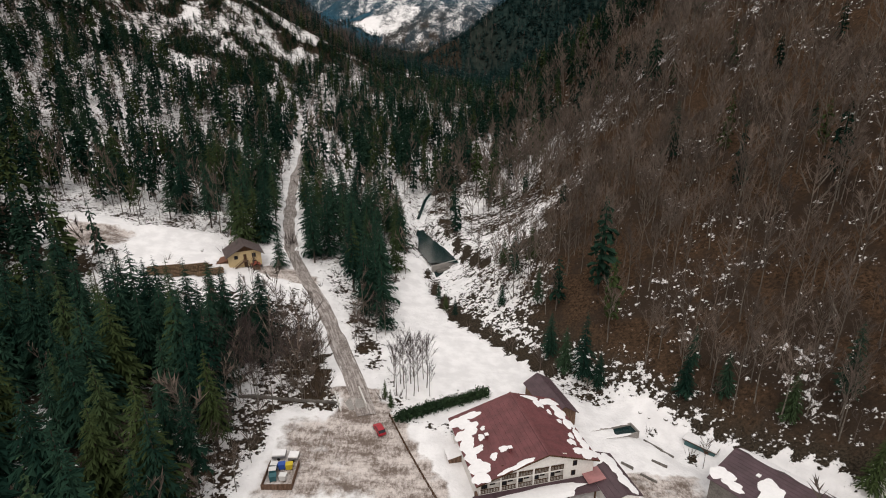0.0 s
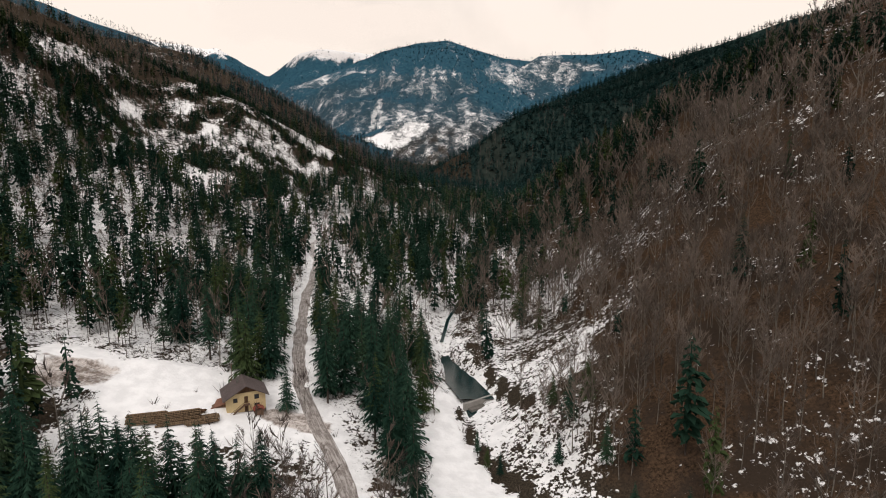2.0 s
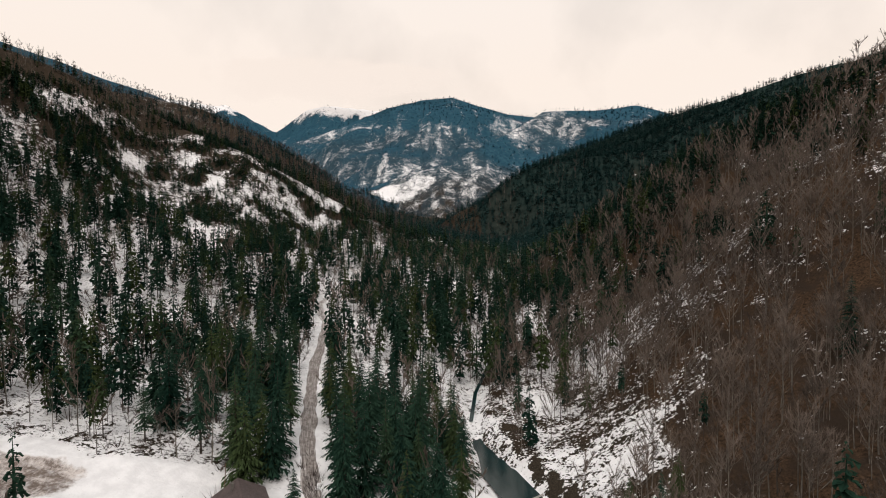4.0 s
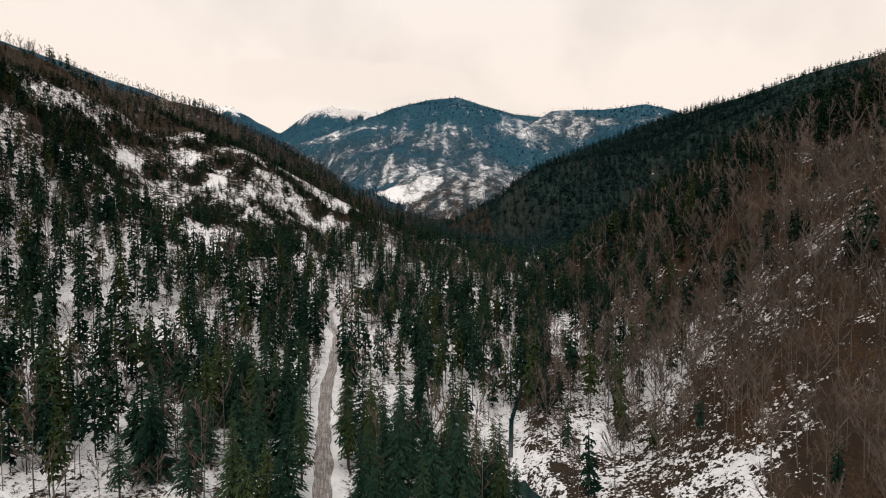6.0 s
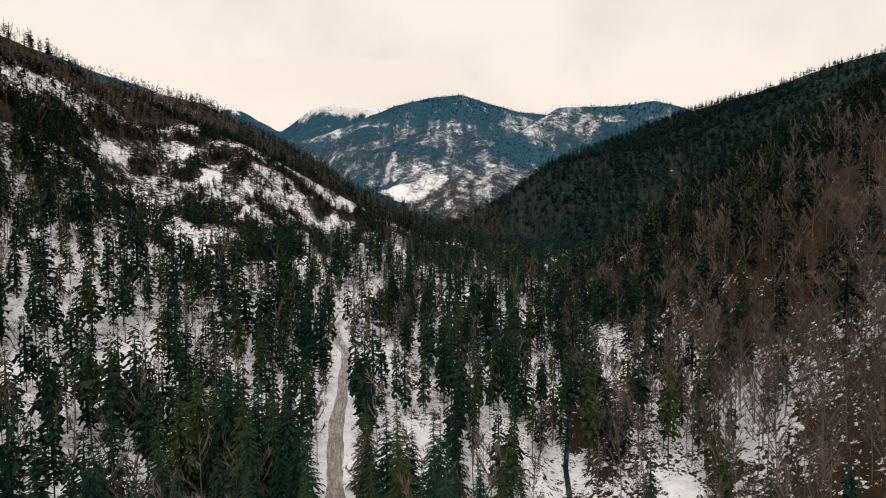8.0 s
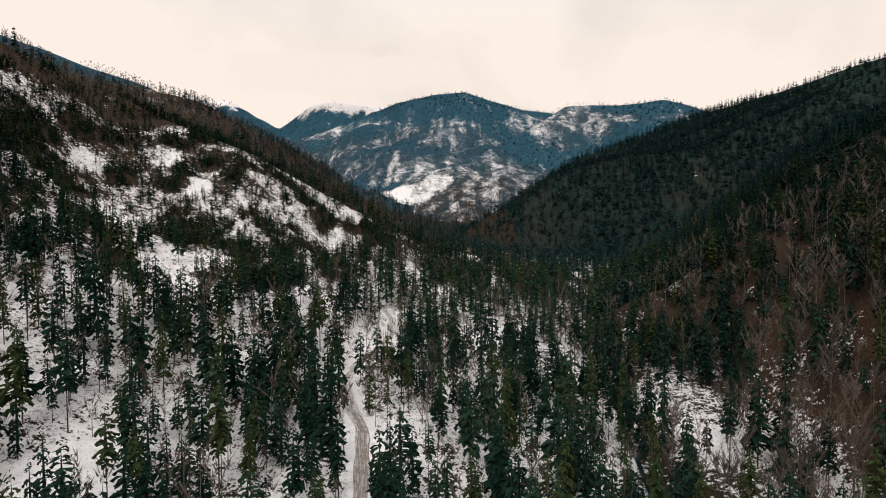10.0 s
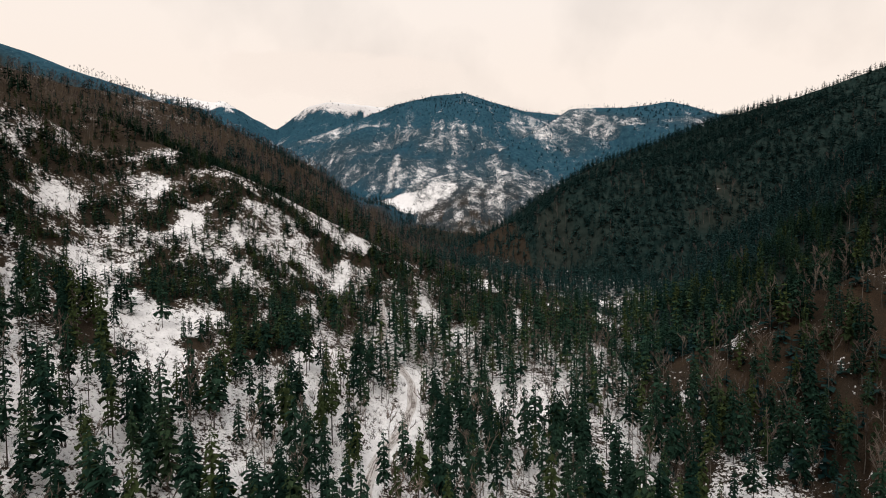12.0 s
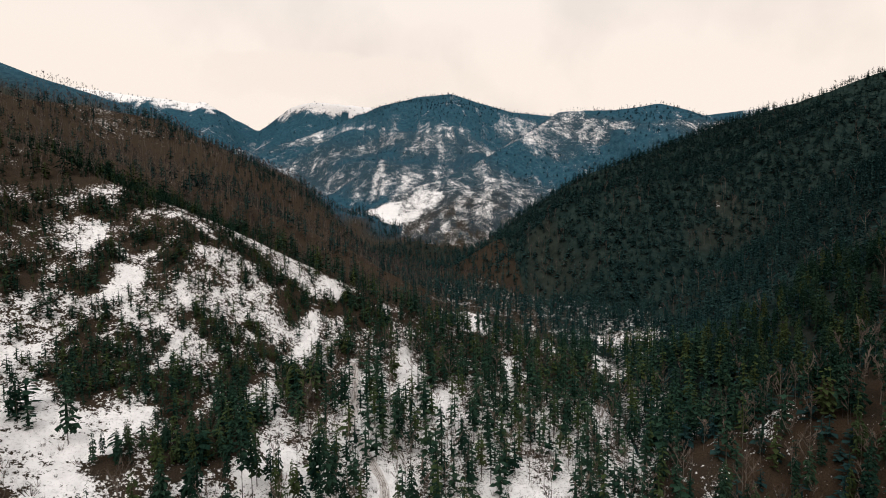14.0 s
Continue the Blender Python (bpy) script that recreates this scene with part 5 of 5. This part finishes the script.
def build_yard():
    shed, body = gable_shed("storage_shed", 24.2, 101.0, 16.0, 6.2, 13.5, 3.4, 5.4, PLUM_ROOF, BROWN_WOOD, "long timber shed with a plum sheet roof", "shed")
    part("door", slab((2.2, -0.05, -0.2, 4.0, 0.0, 2.0)), DARK_WOOD, shed)
    hall, body = gable_shed("low_hall", 60.5, 88.2, -143.5, 13.0, 18.0, 3.6, 5.2, PLUM_ROOF, STONE, "low building with a plum sheet roof under melting snow", "building", 0.26,
                            ((1.4, 4.0, 1.7, 4.6), (1.2, 11.0, 1.6, 5.0), (11.0, 1.0, 1.8, 2.0), (12.0, 3.6, 0.9, 2.2), (9.0, 8.6, 2.8, 2.2), (11.6, 11.8, 1.6, 1.6)), z=0.2)
    part("skylight", slab((6.2, 5.2, 4.55, 7.2, 5.9, 4.75)), SNOW_MAT, hall)
    annex, body = gable_shed("annex", 30.2, 76.0, 14.0, 5.8, 10.6, 2.9, 3.9, PLUM_ROOF, RENDER_WHITE, "small annex with a plum roof half under snow", "building", 0.5,
                             ((4.6, 2.6, 1.3, 2.6), (4.4, 7.8, 1.6, 2.8), (1.8, 9.2, 1.6, 1.4)), z=0.0)
    part("entrance_roof", prism([(-2.2, 3.2), (1.4, 3.6), (1.4, 3.45), (-2.2, 3.05)], 4.2, 7.6), PINK_ROOF, annex, "faded pink sheet roof")
    hut = thing("garden_hut", 53.8, 98.6, float(land(54, 96)), -45, "small hut with teal walls under a thick snow cap", "hut")
    part("wall", slab((0, 0, -1, 6.4, 2.4, 2.2)), plain("teal_boards", (0.10, 0.19, 0.20), grain=4), hut)
    part("roof", slab((-0.4, -0.4, 2.2, 6.8, 2.8, 2.32)), DARK_WOOD, hut)
    part("snow_cap", slab((-0.35, -0.35, 2.325, 6.75, 2.75, 2.62), bevel=0.12), SNOW_MAT, hut)
    part("door", slab((4.3, -0.05, -0.2, 5.2, 0.0, 1.7)), DARK_WOOD, hut)
    pool = thing("pool_basin", 33.8, 98.0, float(land(38, 99)) - 0.35, 15.5, "sunken concrete basin of dark water rimmed with snow", "pool")
    for b in ((0, -0.3, -1, 10.6, 0, 0.55), (0, 2.7, -1, 10.6, 3.0, 0.8), (-0.3, -0.3, -1, 0, 3.0, 0.6), (10.6, -0.3, -1, 10.9, 3.0, 0.8)):
        part("rim", slab(b, bevel=0.03), CONCRETE, pool)
    part("water", slab((0, 0, -0.8, 10.6, 2.7, 0.22)), WATER, pool)
    for x, y, rx in ((1.5, 2.85, 1.4), (4.6, 2.85, 1.2), (8.0, 2.85, 1.8), (5, -0.15, 4.6)):
        part("snow_patch", snow_patch(srng, rx, 0.35, 0.14, lambda a, b: 0), SNOW_MAT, pool).location = (x, y, 0.8 if y > 1 else 0.55)
    for x, y, ln, turn in ((45.5, 100.5, 4.5, -50), (44.0, 92.0, 3.2, -38), (37.0, 90.5, 2.6, -40), (40.0, 87.5, 3.4, -42), (48.0, 97.0, 3.0, -48)):
        wall = thing("garden_wall", x, y, float(land(x, y)), turn, "low stone kerb half buried in snow", "low wall", "garden kerbs")
        part("stone_course", slab((0, -0.15, -0.3, ln, 0.15, 0.4), bevel=0.04), STONE, wall)


def build_house():
    """Yellow farmhouse with a plum roof, outside stair and red porch."""
    base = float(land(-68, 172)) - 0.2
    house = thing("farmhouse", -72.4, 169.6, base, 27.5, "small yellow two-storey house with a plum gabled roof and outside stair", "house")
    W, D, e, r = 10.6, 8.6, 5.2, 8.3
    part("wall", prism([(0, -1.6), (W, -1.6), (W, e), (W / 2, r - 0.3), (0, e)], 0, D), RENDER_YELLOW, house)
    part("plinth", slab((-0.06, -0.06, -1.6, W + 0.06, D + 0.06, 0.35)), STONE, house)
    o, s = 1.0, (r - e) / (W / 2)
    roof = part("roof", prism([(-o, e - o * s), (W / 2, r), (W + o, e - o * s), (W + o, e - o * s - 0.16), (W / 2, r - 0.18), (-o, e - o * s - 0.16)], -1.3, D + 0.9), BROWN_ROOF, house)
    for k in np.arange(-0.9, W + 0.9, 0.9):
        zz = r - abs(W / 2 - k) * s
        part("seam", slab((k - 0.02, -1.3, zz - 0.02, k + 0.02, D + 0.9, zz + 0.04)), BROWN_ROOF, roof)
    part("gable_boards", prism([(2.4, e + 0.9), (W - 2.4, e + 0.9), (W / 2, r - 0.25)], -0.25, -0.02), DARK_WOOD, house)
    part("chimney", slab((3.4, 5.6, 6.6, 4.1, 6.3, 8.9), bevel=0.02), STONE, house)
    for x, z, w, h in ((2.4, 4.1, 1.0, 1.1), (8.2, 4.3, 1.1, 1.2), (8.2, 1.7, 1.2, 1.1)):
        window(house, x, z, w, h, -0.01)
    for x, z in ((5.3, 3.9), (5.3, 1.3)):
        door = part("door", slab((x - 0.5, -0.06, z - 1.0, x + 0.5, 0.02, z + 1.0), bevel=0.01), DARK_WOOD, house)
        part("handle", rod((x + 0.36, -0.12, z), (x + 0.36, -0.05, z), 0.03), STEEL, door)
    for y in (2.2, 6.0):
        for z in (1.7, 4.2):
            window(house, y, z, 1.0, 1.1, W + 0.01, axis="y")
    stair = part("outside_stair", prism([(0.8, 0.0), (4.6, 2.7), (6.0, 2.7), (6.0, 2.5), (4.7, 2.5), (1.1, 0.0)], -1.2, -1.1), BROWN_WOOD, house)
    part("landing", slab((4.5, -1.2, 2.6, 6.2, -0.02, 2.75)), BROWN_WOOD, stair)
    for k in range(12):
        part("tread", slab((0.9 + k * 0.31, -1.18, 0.1 + k * 0.215, 1.22 + k * 0.31, -0.1, 0.15 + k * 0.215)), BROWN_WOOD, stair)
    part("handrail", prism([(0.8, 0.9), (4.6, 3.6), (6.1, 3.6), (6.1, 3.5), (4.64, 3.5), (0.86, 0.85)], -1.22, -1.15), DARK_WOOD, stair)
    porch = part("porch", slab((7.2, -2.4, -1.0, 9.6, -0.05, 1.2)), BROWN_WOOD, house)
    part("porch_roof", prism([(6.9, 1.2), (8.4, 2.0), (9.9, 1.2), (9.9, 1.08), (8.4, 1.88), (6.9, 1.08)], -2.8, 0), plain("red_sheet", (0.30, 0.07, 0.05), 0.5), porch, "red sheet roof")
    lean = part("lean_to", slab((-3.6, 3.0, -1.0, -0.02, 7.6, 2.2)), BROWN_WOOD, house)
    part("lean_to_roof", prism([(-4.0, 2.0), (-0.02, 2.7), (-0.02, 2.55), (-4.0, 1.85)], 2.6, 8.0), plain("rusty_sheet", (0.24, 0.11, 0.07), 0.7), lean)


def build_car():
    x, y = -13.6, 95.6
    car = thing("car", x, y, float(land(x, y)) + 0.12, 116, "small red hatchback parked on the slushy yard", "car")
    body = part("body", prism([(-2.0, 0.30), (2.0, 0.30), (2.02, 0.62), (1.85, 0.82), (0.95, 0.92), (-1.85, 0.95), (-2.02, 0.60)], -0.84, 0.84), CAR_RED, car)
    bevel = bmesh.new()
    bevel.from_mesh(body.data)
    bmesh.ops.bevel(bevel, geom=bevel.edges[:], offset=0.07, segments=2, affect="EDGES")
    bevel.to_mesh(body.data)
    bevel.free()
    part("cabin_glass", prism([(1.0, 0.90), (0.35, 1.36), (-1.45, 1.38), (-1.88, 0.92)], -0.74, 0.74), GLASS, car)
    part("car_roof", slab((-1.45, -0.70, 1.36, 0.34, 0.70, 1.43), bevel=0.03), CAR_RED, car)
    for sx in (-0.2, -1.35):
        for sy in (-0.755, 0.735):
            part("pillar", slab((sx - 0.05, sy, 0.9, sx + 0.05, sy + 0.02, 1.38)), CAR_RED, car)
    for wx in (-1.25, 1.25):
        for wy in (-0.80, 0.80):
            wheel = part("wheel", rod((wx, wy - 0.10, 0.31), (wx, wy + 0.10, 0.31), 0.31, 18), TYRE, car)
            part("rim", rod((wx, wy - 0.105, 0.31), (wx, wy + 0.105, 0.31), 0.19, 14), STEEL, wheel)
    for y0 in (-0.72, 0.44):
        part("headlight", slab((1.93, y0, 0.60, 2.03, y0 + 0.28, 0.74), bevel=0.02), STEEL, car)
        part("tail_light", slab((-2.03, y0, 0.62, -1.95, y0 + 0.24, 0.82), bevel=0.02), CAR_RED, car)
    part("windscreen_wiper", rod((0.98, -0.3, 0.95), (0.75, 0.25, 1.1), 0.015), TYRE, car)


def build_bins():
    z = float(land(-31, 84))
    pen = thing("bin_enclosure", -33.2, 77.8, z - 0.2, 2, "weathered plank enclosure round the waste bins", "enclosure")
    for b in ((0, 0, 0, 5.6, 0.12, 1.3), (0, 0.12, 0, 0.12, 6.6, 1.2), (5.5, 0.12, 0, 5.62, 6.6, 1.2)):
        n = 9
        for k in range(n):
            x0, y0, z0, x1, y1, z1 = b
            if x1 - x0 > 1:
                bb = (x0 + (x1 - x0) * k / n, y0, z0, x0 + (x1 - x0) * (k + 0.94) / n, y1, z1 + srng.uniform(-0.05, 0.05))
            else:
                bb = (x0, y0 + (y1 - y0) * k / n, z0, x1, y0 + (y1 - y0) * (k + 0.94) / n, z1 + srng.uniform(-0.05, 0.05))
            part("plank", slab(bb), BROWN_WOOD, pen)
    colours = {"white": (0.75, 0.75, 0.74), "blue": (0.03, 0.09, 0.38), "yellow": (0.62, 0.47, 0.03), "teal": (0.04, 0.13, 0.15)}
    mats = {k: plain(k + "_bin_plastic", v, 0.5, grain=8, depth=0.15, relief=0) for k, v in colours.items()}
    for x, y, body, lid in ((-32.3, 86.0, "teal", "white"), (-30.9, 86.1, "blue", "blue"), (-29.5, 86.2, "yellow", "yellow"), (-31.7, 83.0, "teal", "teal"), (-29.9, 83.3, "white", "white"),
                            (-32.2, 84.6, "teal", "white")):
        b = thing("waste_bin", x, y - 2.8, float(land(x, y - 2.8)), 4 + srng.uniform(-14, 14), body + " wheeled waste container with a " + lid + " lid, in the snow", "bin", "waste bins")
        part("tub", prism([(-0.55, 0.15), (0.55, 0.15), (0.66, 1.1), (-0.66, 1.1)], -0.5, 0.5), mats[body], b)
        part("lid", slab((-0.7, -0.56, 1.1, 0.7, 0.56, 1.24), bevel=0.05), mats[lid], b)
        for wx in (-0.5, 0.5):
            part("wheel", rod((wx, -0.5, 0.1), (wx, -0.4, 0.1), 0.1, 10), TYRE, b)
    for x, y, w in ((-32.2, 89.4, 2.6), (-29.3, 89.2, 1.9)):
        t = thing("trailer", x, y - 3.2, float(land(x, y - 3.2)), srng.uniform(-8, 8), "small trailer under a white tarpaulin and snow", "trailer", "trailers")
        part("box", slab((-w / 2, -0.9, 0.45, w / 2, 0.9, 0.95), bevel=0.04), STEEL, t)
        part("cover", slab((-w / 2, -0.9, 0.95, w / 2, 0.9, 1.3), bevel=0.15), SNOW_MAT, t)
        for s in (-0.95, 0.85):
            part("wheel", rod((0, s, 0.3), (0, s + 0.12, 0.3), 0.3, 14), TYRE, t)


def build_fences():
    bridge = thing("bridge", -21.6, 106.4, float(land(-21.6, 106.4)), 21, "short road bridge with low white concrete parapets", "bridge")
    for x in (-2.9, 2.9):
        part("parapet", slab((x - 0.15, -3.8, -0.6, x + 0.15, 3.8, 0.85), bevel=0.05), RENDER_WHITE, bridge)
    part("deck", slab((-2.75, -3.8, -1.2, 2.75, 3.8, 0.08)), CONCRETE, bridge)
    wall = thing("ditch_wall", -46.5, 104.0, 0, 2, "dark stone wall along the ditch beside the yard", "wall")
    for k in range(44):
        x = -46.5 + k * 0.5
        zz = float(land(x, 104.2))
        part("stone", slab((k * 0.5, -0.3, zz - 0.6, k * 0.5 + 0.47, 0.3 + srng.uniform(-0.05, 0.05), zz + 0.55 + srng.uniform(-0.12, 0.1)), bevel=0.05), STONE, wall)
    a, b = (-12.0, 101.0), (-1.0, 77.0)
    n = 13
    run = thing("fence", a[0], a[1], 0, math.degrees(math.atan2(b[1] - a[1], b[0] - a[0])), "low dark plank fence with snow along the yard", "fence")
    ln = math.hypot(b[0] - a[0], b[1] - a[1])
    at = lambda s: float(land(a[0] + (b[0] - a[0]) * s / ln, a[1] + (b[1] - a[1]) * s / ln))
    for k in range(n):
        s = ln * k / (n - 1)
        part("post", slab((s - 0.07, -0.07, at(s) - 0.3, s + 0.07, 0.07, at(s) + 1.0)), DARK_WOOD, run)
        if k:
            p = ln * (k - 1) / (n - 1)
            for h in (0.25, 0.6, 0.92):
                part("rail", rod((p, 0, at(p) + h), (s, 0, at(s) + h), 0.06, 4), DARK_WOOD, run)


def leafy(points, count, size, rg):
    vs, fs = [], []
    for i in range(count):
        p = np.array(points[rg.integers(len(points))]) + rg.normal(0, 0.62, 3) * (1, 1, 0.7)
        d, e = rg.normal(0, size, 3), rg.normal(0, size, 3)
        vs += [p, p + d, p + d + e, p + e]
        fs.append((4 * i, 4 * i + 1, 4 * i + 2, 4 * i + 3))
    return np.array(vs), np.array(fs)


def build_hedges():
    for a, b, label in (((-10.0, 100.0), (-0.5, 106.0), "clipped dark evergreen hedge edging the snowy meadow"), ((0.2, 106.5), (10.5, 113.0), "dark evergreen hedge above a snowy lawn")):
        pts = [(a[0] + (b[0] - a[0]) * t, a[1] + (b[1] - a[1]) * t, 0) for t in np.linspace(0, 1, 26)]
        pts = [(x, y, float(land(x, y)) + h) for x, y, _ in pts for h in (0.4, 0.9, 1.4)]
        hedge = thing("hedge", 0, 0, 0, 0, label, "hedge", "hedges")
        v, f = leafy(pts, 4200, 0.20, rng)
        ob = new("foliage", mesh_from("foliage", v, f, [HEDGE_MAT]))
        ob.parent = hedge


def build_timber():
    for cx, cy, n, turn, ln in ((-90.0, 161.5, 40, 16, 9.5), (-82.5, 163.0, 44, 20, 10.5), (-77.0, 164.5, 24, 24, 8.0)):
        pile = thing("log_pile", cx, cy, float(land(cx, cy)), turn, "stack of peeled and barked spruce logs on the snow", "log pile", "log piles")
        row, k, placed = 0, 0, 0
        wide = 9 if n > 20 else 6
        while placed < n:
            for k in range(wide - row):
                if placed >= n:
                    break
                y, z, r = (k + row * 0.5) * 0.46 - wide * 0.23, 0.2 + row * 0.38, srng.uniform(0.17, 0.25)
                o = srng.uniform(-0.5, 0.5)
                part("log", rod((-ln / 2 + o, y, z), (ln / 2 + o, y + srng.uniform(-0.3, 0.3), z + srng.uniform(-0.05, 0.05)), r, 8, r * 0.8), LOG_WOOD, pile)
                placed += 1
            row += 1
            if row >= wide:
                break
    boards = thing("board_stack", -80.5, 167.5, float(land(-80.5, 167.5)), 10, "dark stack of sawn boards lying in snow", "boards")
    for k in range(5):
        part("board", slab((-3, -0.6, k * 0.09, 3 + srng.uniform(-0.2, 0.2), 0.6, k * 0.09 + 0.08)), DARK_WOOD, boards)
    pole = thing("utility_pole", -76.0, 181.5, float(land(-76, 181.5)), 0, "slim leaning wooden utility pole behind the house", "pole")
    part("post", rod((0, 0, -0.5), (0.7, 0, 9.5), 0.13, 10, 0.09), BROWN_WOOD, pole)
    part("cross_arm", slab((0.2, -0.6, 8.8, 0.32, 0.6, 8.92)), BROWN_WOOD, pole)


def build_weir():
    weir = thing("weir", -3.6, 203.6, -3.2, 37, "low concrete weir holding back the dark pond", "weir")
    part("crest", slab((-1.0, -0.4, -3.0, 15.0, 0.5, 2.12), bevel=0.08), CONCRETE, weir)
    part("apron", slab((0.5, -2.6, -3.0, 13.5, -0.42, 0.3), bevel=0.1), STONE, weir)


def boulder(rg, size):
    bm = bmesh.new()
    bmesh.ops.create_icosphere(bm, subdivisions=2, radius=size)
    for v in bm.verts:
        k = 1 + 0.35 * noise.noise(v.co * (1.3 / size) + Vector((rg.uniform(0, 50), 0, 0)) * 0) + rg.uniform(-0.06, 0.06)
        v.co = Vector((v.co.x * k * 1.2, v.co.y * k, v.co.z * k * 0.65))
    return bm


def snowy_rock():
    m = Mat("snow_topped_rock", 0.9)
    up = m.node("ShaderNodeSeparateXYZ", Vector=m.node("ShaderNodeNewGeometry").outputs["Normal"]).outputs["Z"]
    rock = m.mix(m.noise(2.5, 5), (0.06, 0.055, 0.05), (0.20, 0.185, 0.17))
    cap = m.ramp(m.math("ADD", up, m.math("MULTIPLY", m.noise(3.0, 3), 0.4)), 0.85, 1.0)
    m.colour(m.mix(cap, rock, SNOW))
    m.bump(m.noise(4.0, 5), 0.05)
    return m.mat


def build_rocks():
    mat = snowy_rock()
    shapes = []
    for k in range(5):
        me = bpy.data.meshes.new("boulder")
        bm = boulder(srng, 1.0)
        for f in bm.faces:
            f.smooth = True
        bm.to_mesh(me)
        bm.free()
        me.materials.append(mat)
        shapes.append(me)
    for k in range(75):
        y = srng.uniform(96, 204) if k < 55 else srng.uniform(226, 300)
        x = float(np.interp(y, [p[1] for p in STREAM], [p[0] for p in STREAM])) + srng.gauss(0, 2.6 if k < 55 else 4.0)
        s = srng.uniform(0.25, 0.6)
        ob = tagged(new("boulder", shapes[k % 5]), "grey boulder capped with snow in the stream bed", "boulder", "boulders in the stream")
        ob.matrix_basis = Matrix.LocRotScale((x, y, float(land(x, y)) + 0.05 * s), Euler((0, 0, srng.uniform(0, 6.3))), (s, s, s))


build_rocks()
build_lodge()
build_yard()
build_house()
build_car()
build_bins()
build_fences()
build_hedges()
build_timber()
build_weir()
